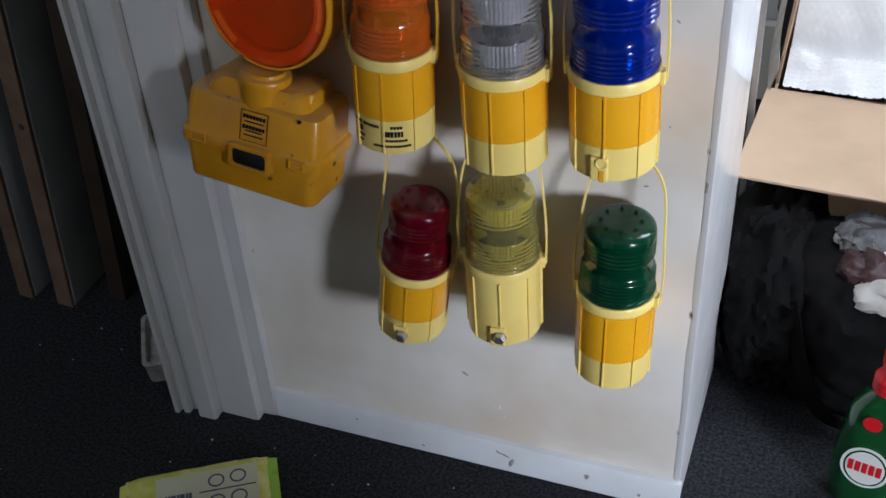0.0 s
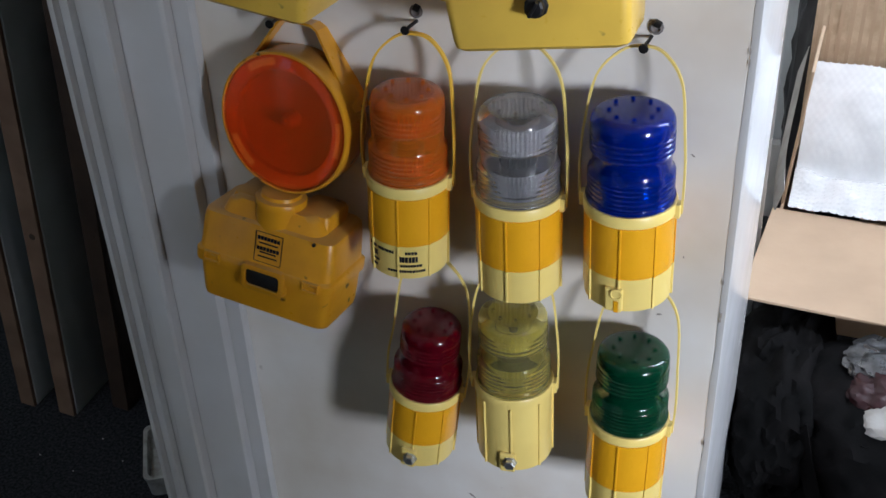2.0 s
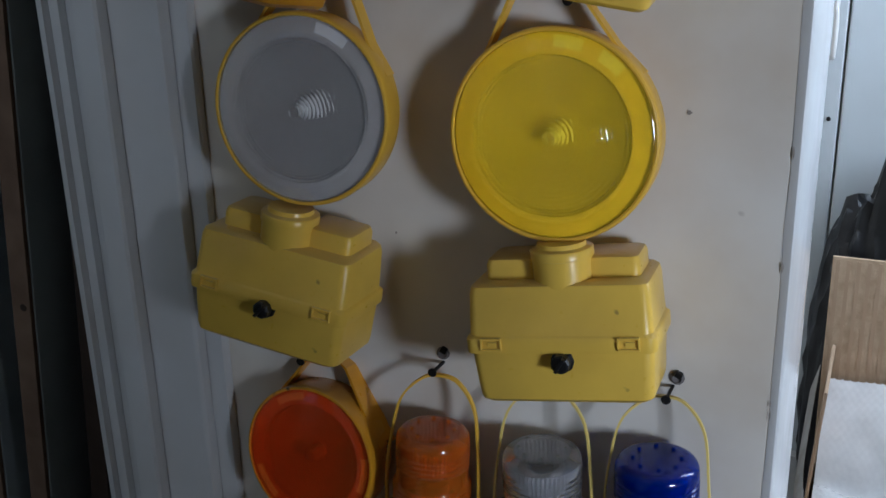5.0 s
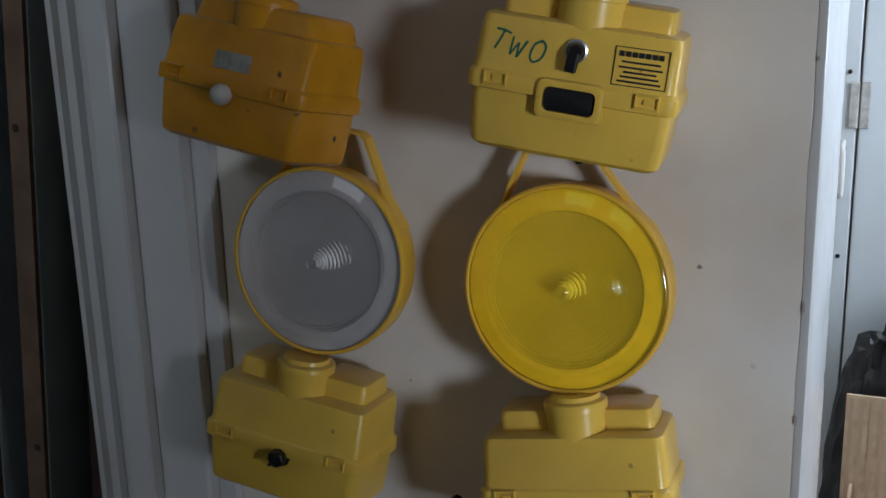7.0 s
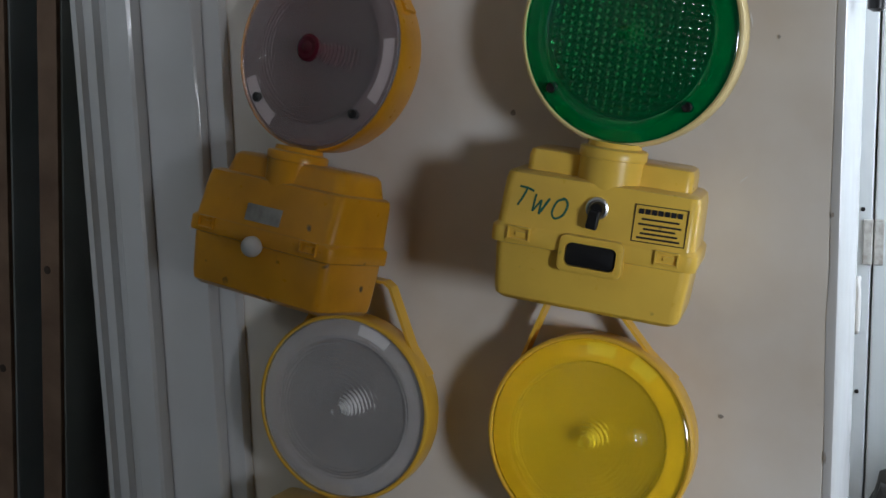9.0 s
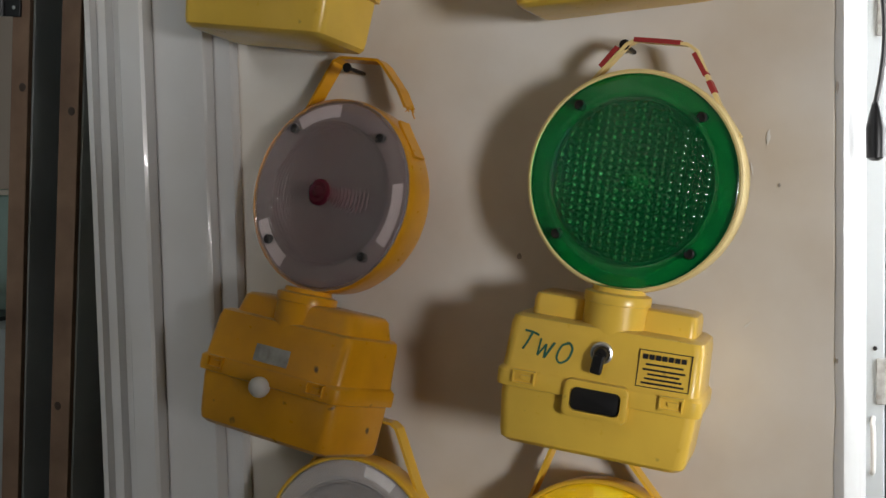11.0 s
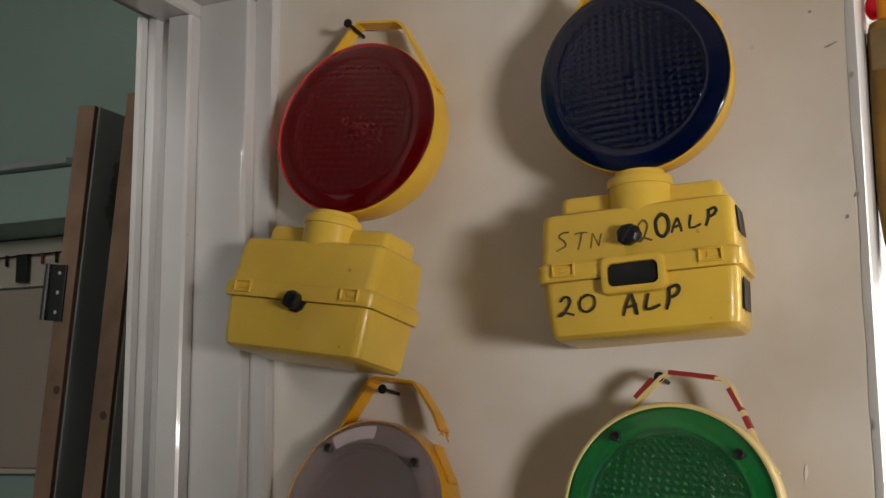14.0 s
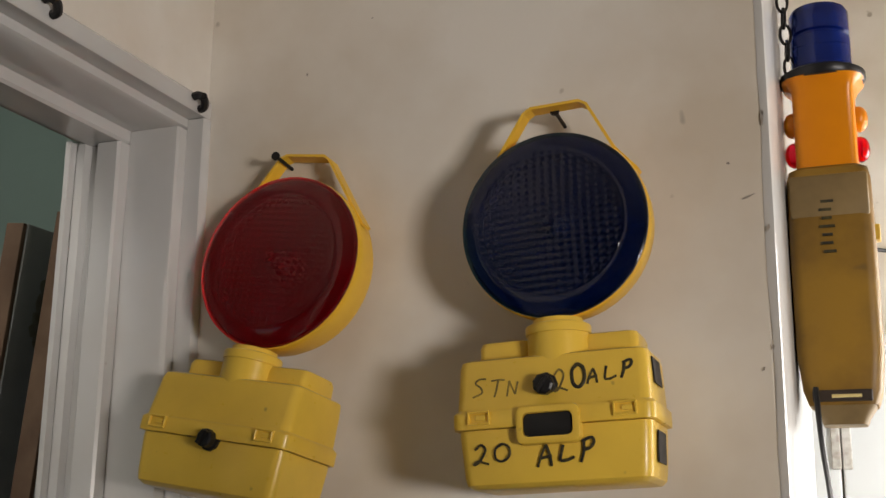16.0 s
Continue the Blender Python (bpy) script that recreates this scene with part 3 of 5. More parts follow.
    part("bulb", moved(lathe(bulb, 20, True), t), BULB[colour], lens, smooth=True)
    if colour == "pink":
        q = lf + dome
        part("lens_boss", moved(lathe([(0.0130, q + 0.0005), (0.0124, q + 0.0036), (0.0100, q + 0.0050), (0.0060, q + 0.0044), (0.0050, q + 0.0052), (0.0, q + 0.0056)], 32, True), t), BULB["pink"], lens, "dark red centre boss", True)
    if screws:
        for a in (48, 132, 222, 318):
            q = 0.84 * R
            s = lathe([(0.0046, lf - 0.001), (0.0046, lf + 0.0062), (0.0035, lf + 0.0072), (0.0012, lf + 0.0066), (0.0, lf + 0.0066)], 14, True)
            part("screw", moved(s, t @ Matrix.Translation((q * math.cos(radians(a)), 0, q * math.sin(radians(a))))), NAIL, lens, "dark lens screw")
    return t


def bail(ob, R, t, skin, lf=0.012, deep=0.016, tall=0.120, bar=0.027, lean=0.0, broken=False, low=30):
    """The carrying handle: a band from the bezel's sides over a short flat top."""
    y = -lf + 0.020
    e, o = radians(low), -0.0008
    s = [((R + o) * math.cos(e), y, (R + o) * math.sin(e)), ((R + o) * math.cos(radians(50)), y, (R + o) * math.sin(radians(50)))]
    top = [(bar + 0.003 + lean, y, tall - 0.004), (bar - 0.004 + lean, y, tall), (-bar + 0.004 + lean, y, tall), (-bar - 0.003 + lean, y, tall - 0.004)]
    left = [(-s[1][0], y, s[1][2]), (-s[0][0], y, s[0][2])]
    if not broken:
        part("bail_handle", moved(strap(s + top + left, deep, 0.0028), t), skin, ob)
    else:
        stub = [(s[1][0] - 0.001, y, s[1][2] + 0.020), (s[1][0] - 0.012, y - 0.002, s[1][2] + 0.036)]
        part("bail_handle", moved(strap(stub + top + left, deep, 0.0028), t), skin, ob, "snapped yellow handle strap")
        part("handle_stump", moved(strap([s[0], s[1], (s[1][0] - 0.004, y, s[1][2] + 0.006)], deep, 0.0028), t), skin, ob, "broken-off stump of the handle")
        random.seed(5)
        for k in range(5):
            p = Vector(stub[0]) + Vector((0, (k - 2) * 0.003, 0))
            part("split_fibre", moved(tube([p, p + Vector((random.uniform(-0.004, 0.009), random.uniform(-0.003, 0.003), random.uniform(-0.009, -0.003)))], 0.0006, 4), t), skin, ob)


def knob(ob, x, z, material, r=0.0088, ball=False):
    y = front_at(z)
    if ball:
        prof = [(0.006, y - 0.003)] + [(r * math.sin(a), y + 0.007 - r * math.cos(a)) for a in [0.7 + 0.244 * i for i in range(11)]]
        k = part("knob", lathe(prof, 24, True), material, ob, "round white push knob", True)
    else:
        prof = [(r + 0.002, y - 0.003), (r + 0.002, y + 0.001), (r - 0.001, y + 0.002), (r, y + 0.003), (r, y + 0.010), (r - 0.002, y + 0.0115), (0.002, y + 0.012), (0.0, y + 0.012)]
        k = part("knob", lathe(prof, 9, True), material, ob, "black plastic turn knob")
        part("knob_grip", moved(box(-0.0015, 0.0015, -y - 0.0155, -y - 0.010, -r * 0.85, r * 0.85, 0.0005), Matrix.Rotation(radians(35), 4, "Y")), material, k)
    k.location = (x, 0, z)
    return k


def latch_window(ob, x, z, skin):
    """A dark oblong window in a raised surround across the seam."""
    y = -front_at(z) - 0.001
    bm = bmesh.new()
    flat = Matrix.Rotation(radians(90), 4, "X")
    rings(bm, [rrect(0.056, 0.033, 0.006, 0.0), rrect(0.054, 0.031, 0.006, 0.008), rrect(0.050, 0.027, 0.005, 0.009), rrect(0.043, 0.020, 0.005, 0.0085), rrect(0.043, 0.020, 0.005, 0.001)])
    o = part("latch_surround", moved(bm, Matrix.Translation((x, y + 0.003, z)) @ flat), skin, ob, smooth=True)
    bm = bmesh.new()
    rings(bm, [rrect(0.042, 0.019, 0.005, 0.0), rrect(0.042, 0.019, 0.005, 0.006), rrect(0.040, 0.017, 0.004, 0.0065)])
    part("latch_cover", moved(bm, Matrix.Translation((x, y + 0.003, z)) @ flat), BLACK, o, "black rounded latch cover", True)


def on_front(x, z, lift=0.0008, turn=0.0):
    """Lays a flat drawing (x, y) on the box's sloping front."""
    lean = -7.2 if z > S else 4.5
    return Matrix.Translation((x, -front_at(z) - lift, z)) @ Matrix.Rotation(radians(90 + lean), 4, "X") @ Matrix.Rotation(radians(turn), 4, "Z")


def maker_label(ob, x, z, w, h, lines, heavy, turn=0.0):
    """A printed panel: a thin outline, one heavy bar and rows of thin bars in place of the print."""
    m = on_front(x, z, 0.001, turn)
    bm = bmesh.new()
    t = 0.0008
    for x0, x1, y0, y1 in ((-w / 2, w / 2, h / 2 - t, h / 2), (-w / 2, w / 2, -h / 2, -h / 2 + t), (-w / 2, -w / 2 + t, -h / 2, h / 2), (w / 2 - t, w / 2, -h / 2, h / 2)):
        box(x0, x1, y0, y1, -0.0002, 0.0003, 0, bm)
    lab = part("printed_label", moved(bm, m), BLACKTAPE, ob, "maker's panel printed in black")
    for k, y in enumerate(lines):
        fat = 0.0021 if k in heavy else 0.0008
        half = w * (0.42 if k in heavy else 0.30 + 0.05 * ((k * 7) % 3))
        n = 7 if k in heavy else 1
        for i in range(n):
            a = -half + 2 * half * i / n
            part("print_bar", moved(box(a, a + 2 * half / n * (0.78 if n > 1 else 1), y * h - fat, y * h + fat, -0.0002, 0.0003), m), BLACKTAPE, lab)


BACKING = {}
for key, colour in {"amber": (0.50, 0.12, 0.02), "clear": (0.36, 0.328, 0.308), "yellow": (0.66, 0.52, 0.12), "pink": (0.17, 0.125, 0.115), "green": (0.05, 0.16, 0.08), "red": (0.075, 0.009, 0.015), "blue": (0.035, 0.06, 0.09)}.items():
    BACKING[key] = mat(key + "_backing", colour, 0.4, grain=60, stain=40, mix=0.3)
INSIDE = {}
for key, colour in {"amber": (0.36, 0.055, 0.012), "yellow": (0.50, 0.42, 0.16), "clear": (0.24, 0.216, 0.204), "pink": (0.11, 0.058, 0.06), "green": (0.012, 0.03, 0.016), "red": (0.08, 0.008, 0.014), "blue": (0.02, 0.03, 0.07)}.items():
    INSIDE[key] = mat(key + "_reflector", colour, 0.3, grain=60, stain=20, mix=0.4, metal=0.2)
TAPEWHITE = mat("pale_reflective_tape", (0.74, 0.72, 0.70), 0.4, grain=200, stain=60, mix=0.3)
TAPE = {"amber": ((102, 132), (-18, 16), (205, 238)), "pink": ((92, 128), (-28, 14), (205, 242)), "clear": ((60, 84),), "yellow": ((38, 54), (66, 84))}
BULB = {k: WHITEBALL for k in BACKING}
BULB["pink"] = mat("dark_red_bulb", (0.11, 0.008, 0.02), 0.2)
BULB["amber"] = INSIDE["amber"]
BULB["red"], BULB["blue"], BULB["green"] = BACKING["red"], BACKING["blue"], mat("green_bulb", (0.03, 0.12, 0.05), 0.2)
ROW = "hanging road lamps"


def nail(x, z, y=-0.036, plug=False, tip_z=0.004, tip_x=0.0):
    ob = thing("nail", pose(x, 0, z), "dark flat-headed nail driven into the cream wall", "nail", "wall nails")
    part("shank", tube([(0, 0.004, 0), (tip_x, y, tip_z)], 0.0019, 8), NAIL, ob)
    part("nail_head", moved(lathe([(0.0, -0.001), (0.0044, -0.001), (0.0047, 0.0), (0.0044, 0.0012), (0.0, 0.0014)], 14, True), Matrix.Translation((tip_x, y, tip_z))), NAIL, ob)
    return ob


def wall_plug(x, z):
    ob = thing("wall_plug", pose(x, 0, z), "grey plug in a broken hole in the wall", "wall plug", "wall plugs")
    part("plug_collar", lathe([(0.0, -0.001), (0.0075, -0.001), (0.0068, 0.002), (0.0045, 0.003), (0.003, 0.0012), (0.0, 0.0008)], 11, True), PLUG, ob)
    part("plug_rag", moved(box(-0.004, 0.003, -0.006, 0.0, 0.002, 0.008, 0.001), Matrix.Rotation(radians(25), 4, "Y")), NAIL, ob)


# yellow lens
set_box(-0.0074)
ob = thing("road_lamp", HANG(0.3898, -0.0412, 1.0962, 3.3, -7.6, -6.3), "pale yellow battery road lamp with a clear yellow lens", "road lamp", ROW)
battery_box(ob, YELLOW)
t = lamp_head(ob, "yellow", RIM, 0.0955, -3.5)
bail(ob, 0.0955, t, RIM, tall=0.128)
knob(ob, 0.002, S - 0.014, BLACK)

# clear lens
set_box(-0.0094)
ob = thing("road_lamp", HANG(0.1442, -0.0444, 1.1043, -2.0, 7.3, -4.9), "pale yellow battery road lamp with a dusty clear lens", "road lamp", ROW)
battery_box(ob, YELLOW)
t = lamp_head(ob, "clear", RIM, 0.0926, 0.3)
bail(ob, 0.0926, t, RIM, tall=0.128)
knob(ob, 0.0015, S - 0.007, BLACK)

# red lens
set_box(-0.0045)
ob = thing("road_lamp", HANG(0.1233, -0.0380, 1.8295, -5.6, 8.6, -6.9), "yellow battery road lamp with a dark red lens", "road lamp", ROW)
battery_box(ob, YELLOW)
t = lamp_head(ob, "red", RIM, 0.0934, 1.2)
bail(ob, 0.0934, t, RIM, tall=0.119, lean=-0.006)
knob(ob, 0.0024, S - 0.007, BLACK)

# blue lens, marked by hand
set_box(-0.0008)
ob = thing("road_lamp", HANG(0.4106, -0.0527, 1.8394, 1.6, -2.9, -1.4), "yellow road lamp with dark blue lens and black marker writing", "road lamp", ROW)
battery_box(ob, YELLOW)
t = lamp_head(ob, "blue", RIM, 0.0899, -1.6)
bail(ob, 0.0899, t, RIM, tall=0.119, lean=0.004)
knob(ob, -0.004, A - 0.028, BLACK, 0.009)
latch_window(ob, -0.002, S - 0.006, YELLOW)
handwriting("STN", 0.0165, 0.045, on_front(-0.046, A - 0.026, turn=-3), INKFADED, ob, 0.0008, 1)
handwriting("2", 0.018, 0.015, on_front(0.010, A - 0.024, turn=4), INKFADED, ob, 0.0009, 2)
handwriting("0", 0.020, 0.017, on_front(0.026, A - 0.022, turn=6), INKBLACK, ob, 0.0016, 3)
handwriting("ALP", 0.0135, 0.042, on_front(0.052, A - 0.021, turn=6), INKBLACK, ob, 0.0012, 4)
handwriting("20", 0.016, 0.037, on_front(-0.052, S - 0.028, turn=3), INKBLACK, ob, 0.0010, 5)
handwriting("ALP", 0.0165, 0.053, on_front(0.012, S - 0.029, turn=5), INKBLACK, ob, 0.0012, 6)
for z0, z1, w in ((A - 0.030, A - 0.008, 0.0826), (S - 0.040, S - 0.014, 0.083)):
    part("side_sticker", moved(box(-0.0004, 0.0006, -0.018, 0.018, (z0 - z1) / 2, (z1 - z0) / 2), Matrix.Translation((w + (0.0008 if z0 < S else 0.0016), -0.004, (z0 + z1) / 2)) @ Matrix.Rotation(radians(-3.5 if z0 > S else 2.7), 4, "Y")), BLACKTAPE, ob, "black oblong sticker")

# mauve lens, broken handle, golden box with one housing across its top
set_box(-0.0045)
ob = thing("road_lamp", HANG(0.1364, -0.0441, 1.4480, -11.8, 9.5, -9.8), "golden-yellow battery road lamp with a faded mauve lens and snapped handle", "road lamp", ROW)
battery_box(ob, GOLD, housing=True)
t = lamp_head(ob, "pink", GOLD, 0.0962, 0.2, screws=True)
bail(ob, 0.0962, t, GOLD, tall=0.135, lean=-0.006, broken=True)
knob(ob, 0.001, S - 0.008, WHITEBALL, 0.0098, True)
part("sticker", moved(box(-0.021, 0.021, -0.008, 0.008, -0.0002, 0.0006, 0.0002), on_front(0.001, S + 0.022, 0.001)), GREYLABEL, ob, "worn grey paper sticker")

# green lens, key switch and label
set_box(-0.0034)
ob = thing("road_lamp", HANG(0.4320, -0.0492, 1.4571, 4.3, 8.2, -2.5), "pale yellow battery road lamp with a green lens and key switch", "road lamp", ROW)
battery_box(ob, YELLOW)
t = lamp_head(ob, "green", CREAM, 0.0951, -7.9, screws=True)
bail(ob, 0.0951, t, CREAM, deep=0.010, tall=0.120, lean=0.004)
for pts in ([(-0.020, 0.008, 0.1206), (0.001, 0.008, 0.1208), (0.021, 0.008, 0.1206)], [(0.0335, 0.008, 0.1130), (0.046, 0.008, 0.0955)], [(0.049, 0.008, 0.0910), (0.055, 0.008, 0.0815)], [(-0.034, 0.008, 0.1130), (-0.047, 0.008, 0.0950)]):
    part("paint_flake", moved(strap(pts, 0.0108, 0.0040), t), REDPAINT, ob, "flaking red paint")
latch_window(ob, 0.001, S - 0.006, YELLOW)
k = part("key_switch", lathe([(0.0095, front_at(S + 0.03) - 0.003), (0.0095, front_at(S + 0.03) + 0.002), (0.0078, front_at(S + 0.03) + 0.003), (0.0070, front_at(S + 0.03) + 0.0015), (0.0, front_at(S + 0.03) + 0.0015)], 24, True), STEEL, ob, "bright steel key switch", True)
k.location = (0.0, 0, S + 0.034)
part("key", moved(lathe([(0.0062, 0.036), (0.0062, 0.046), (0.005, 0.048), (0.0, 0.048)], 16, True), Matrix.Translation((0.0005, 0, 0.0))), BLACK, k, "black key bow", True)
part("key_tag", moved(box(-0.005, 0.005, -0.051, -0.046, -0.017, 0.0, 0.002), Matrix.Rotation(radians(6), 4, "Y")), BLACK, k)
handwriting("TWO", 0.020, 0.050, on_front(-0.046, A - 0.024, turn=-14), INKGREEN, ob, 0.0010, 7)
maker_label(ob, 0.053, A - 0.027, 0.044, 0.031, (0.32, 0.12, -0.02, -0.14, -0.26, -0.38), (0,), 1)

# amber lens, older golden box
set_box(0.0057)
ob = thing("road_lamp", HANG(0.1223, -0.0354, 0.7156, -3.6, 5.9, -8.4), "old golden-yellow battery road lamp with an amber-red lens", "road lamp", ROW)
battery_box(ob, GOLD, True)
t = lamp_head(ob, "amber", GOLD, 0.0802, -3.2, old=True, lf=0.014)
bail(ob, 0.0802, t, GOLD, deep=0.032, tall=0.108, bar=0.020, low=20, lf=0.0)
latch_window(ob, 0.004, S - 0.006, GOLD)
maker_label(ob, 0.006, S + 0.031, 0.034, 0.036, (0.30, 0.14, -0.04, -0.16, -0.30), (0, 2), 0)
part("screw_hole", lathe([(0.0022, 0.036), (0.0022, 0.0382), (0.0, 0.0384)], 10, True), BLACK, ob).location = (0.060, 0, A - 0.004)

# nails that carry them
for x, z in ((0.116, 0.821), (0.111, 1.941), (0.409, 1.953), (0.422, 1.571), (0.152, 1.566), (0.150, 1.219), (0.401, 1.210)):
    nail(x, z)

# ---- pilot lamps: lens jar on a tube, hung by a thin wire loop ----
PILOTS = "hanging pilot lamps"
SLEEVE = {"clear": mat("clear_ribbed_plastic", (0.80, 0.80, 0.83), 0.10, (0.6, 0.6, 0.62), grain=60, stain=30, mix=0.5, trans=0.45), "yellow": mat("lemon_ribbed_plastic", (0.92, 0.84, 0.36), 0.14, grain=60, stain=30, trans=0.45), "amber": mat("orange_ribbed_plastic", (0.95, 0.30, 0.05), 0.2, grain=60, stain=30, trans=0.2)}


def pilot(m, colour, label, foot, jar, loop, band=0.62, tube_mat=None, boss="", print_=False, flat=False, R=0.0440):
    """Tube from -foot to 0, jar from 0 to its height, loop to its own height over the jar."""
    ob = thing("pilot_lamp", m, label, "pilot lamp", PILOTS)
    skin = tube_mat or PALE
    n = 72
    bm = bmesh.new()
    def ringpts(r, z):
        return [(r * math.cos(2 * math.pi * i / n), r * math.sin(2 * math.pi * i / n), z) for i in range(n)]
    rings(bm, [ringpts(r, z) for r, z in ((R - 0.004, -foot), (R - 0.0005, -foot + 0.0005), (R, -foot + 0.002), (R, -0.012), (R + 0.0018, -0.0115), (R + 0.0022, -0.002), (R + 0.001, 0.0), (R - 0.004, 0.0))])
    part("battery_tube", bm, skin, ob, smooth=True)
    # raised ribs down the tube
    for a in range(0, 360, 45):
        q = radians(a - 90 + 2)
        split = -0.013 - (foot - 0.013) * band
        spans = ((-foot + 0.001, split - 0.0002, skin), (split, -0.013, BAND)) if band else ((-foot + 0.001, -0.013, skin),)
        for z0, z1, paint in spans:
            part("rib", moved(box(-0.0011, 0.0011, -R - 0.0022, -R + 0.002, z0, z1, 0.0005), Matrix.Rotation(q + radians(90), 4, "Z")), paint, ob)
    if band:
        b0 = -0.013 - (foot - 0.013) * band
        bm = bmesh.new()
        rings(bm, [ringpts(r, z) for r, z in ((R - 0.001, b0), (R + 0.0009, b0 + 0.0002), (R + 0.0009, -0.0132), (R - 0.001, -0.013))])
        part("reflective_band", bm, BAND, ob, "orange reflective band", True)
    # stepped jar lens
    r = R - 0.002
    j = jar
    fl = 0.0012 if colour in ("amber", "clear", "yellow") else 0.0
    waist, upper = {"red": (0.0052, 0.0046), "blue": (0.0038, 0.0014), "green": (0.0042, 0.0018)}.get(colour, (0.0030, 0.0022))
    prof = [(r + 0.0015, 0.0005), (r + 0.002, 0.004), (r + 0.0005, 0.0045)]
    for k in range(5):
        z = 0.006 + k * j * 0.055
        prof += [(r + 0.0006, z, fl), (r - (0.0014 if fl else 0.0004), z + j * 0.014), (r + 0.0005, z + j * 0.044, fl)]
    prof += [(r, j * 0.345), (r - waist * 0.7, j * 0.37), (r - waist, j * 0.41), (r - waist, j * 0.54), (r - upper - 0.0008, j * 0.575)]
    for k in range(4):
        z = j * (0.59 + 0.06 * k)
        prof += [(r - upper, z, fl), (r - upper - (0.0022 if fl else 0.0011), z + j * 0.014), (r - upper - 0.0001, z + j * 0.044, fl)]
    prof += [(r - upper - 0.0004, j * 0.885), (r - upper - 0.0013, j * 0.935), (r - upper - 0.0035, j * 0.97), (r - upper - 0.0075, j * 0.992), (r - 0.012, j), (0.012, j * 1.004), (0.0, j * 1.005)]
    prof += [(0.0, j * 0.955), (r - 0.014, j * 0.95), (r - upper - 0.005, j * 0.86), (r - upper - 0.004, j * 0.60), (r - waist - 0.003, j * 0.45), (r - 0.004, j * 0.33), (r - 0.003, 0.001)]
    lens = part("jar_lens", lathe(prof + prof[:1], 112, caps=False), JAR[colour], ob, f"{colour} stepped plastic jar lens", True)
    for a in range(8):
        q = radians(45 * a + 15)
        part("stud", lathe([(0.0021, 0.0), (0.0021, 0.0028), (0.0012, 0.0036), (0.0, 0.0037)], 10), JAR[colour], lens, "", True).location = ((r - 0.019) * math.cos(q), (r - 0.019) * math.sin(q), j * 0.998)
    part("bulb_holder", lathe([(r - 0.006, 0.0012), (r - 0.006, 0.004), (0.018, 0.006), (0.017, j * 0.36), (0.008, j * 0.38), (0.008, j * 0.5), (0.006, j * 0.58), (0.0, j * 0.6)], 24), CAVITY, lens, smooth=True)
    if colour == "clear":
        part("reflector_core", lathe([(0.012, j * 0.34), (0.0185, j * 0.36, 0.002), (0.0185, j * 0.60, 0.002), (0.012, j * 0.63)], 44), NAIL, lens, "dark ribbed reflector round the bulb")
    if colour in SLEEVE:
        q = r - 0.0075
        for z0, z1 in ((0.05, 0.33), (0.60, 0.87)):
            part("prism_band", lathe([(q, j * z0), (q, j * (z0 + 0.02), 0.002), (q, j * (z1 - 0.02), 0.002), (q - 0.001, j * z1)], 100, caps=False), SLEEVE[colour], lens, "finely ribbed inner band")
    # wire loop with a lug at each side
    for s in (-1, 1):
        part("lug", box(s * (R + 0.003) - 0.003, s * (R + 0.003) + 0.003, -0.006, 0.006, -0.016, -0.001, 0.0012), skin, ob)
    w = R + 0.0065
    lx, lz, ly = loop
    pts = bend([(-w, 0, -0.012), (-w - 0.0008, 0, 0.03), (-w + 0.002, ly * 0.2, j * 0.75), (-w * 0.80 + lx * 0.4, ly * 0.55, lz * 0.80), (-w * 0.40 + lx * 0.85, ly * 0.9, lz * 0.965), (lx, ly, lz), (w * 0.40 + lx * 0.85, ly * 0.9, lz * 0.965), (w * 0.80 + lx * 0.4, ly * 0.55, lz * 0.80), (w - 0.002, ly * 0.2, j * 0.75), (w + 0.0008, 0, 0.03), (w, 0, -0.012)], 6)
    part("loop_handle", strap(pts, 0.0055 if flat else 0.0034, 0.0022), PALE if not flat else RIM, ob, "thin yellow plastic loop")
    if boss:
        z = -foot + 0.016
        part("boss", moved(box(-0.009, 0.009, -R - 0.0032, -R + 0.004, -foot + 0.0005, z + 0.012, 0.002), Matrix.Rotation(radians(-4), 4, "Z")), skin, ob)
        if boss == "bolt":
            bt = part("bolt", lathe([(0.0085, R + 0.002), (0.0085, R + 0.0045), (0.0068, R + 0.0048), (0.0068, R + 0.0095), (0.005, R + 0.0105), (0.0, R + 0.0105)], 6, True), STEEL, ob, "bright hexagon bolt with washer")
            bt.location = (0, 0, z)
        else:
            bt = part("screw", lathe([(0.0065, R + 0.002), (0.0065, R + 0.0042), (0.005, R + 0.0046), (0.0045, R + 0.0036), (0.0, R + 0.0036)], 18, True), skin, ob, "yellow screw in a slot")
            bt.location = (0, 0, z + 0.006)
            part("slot", box(-0.0022, 0.0022, -R - 0.0040, -R - 0.0026, -foot + 0.001, z - 0.002), BAND, ob)
    if print_:
        # rows of print wrapped round the foot of the tube
        random.seed(9)
        for z, h, runs in ((-foot + 0.033, 0.0016, ((-75, -60), (-56, -30), (-12, 2))), (-foot + 0.025, 0.0032, ((-64, -58), (-20, -9), (-7, 4))), (-foot + 0.017, 0.0013, ((-70, -56), (-24, 10))), (-foot + 0.010, 0.0013, ((-66, -58), (-38, 16)))):
            for a0, a1 in runs:
                a = a0
                while a < a1:
                    step = random.uniform(3.0, 5.5)
                    arc = [((R + 0.0006) * math.cos(radians(q - 90 + 24)), (R + 0.0006) * math.sin(radians(q - 90 + 24)), z) for q in (a, a + step * 0.4, a + step * 0.78)]
                    part("print_bar", strap(arc, 2 * h, 0.0006, (0, 0, 1)), BLACKTAPE, ob)
                    a += step
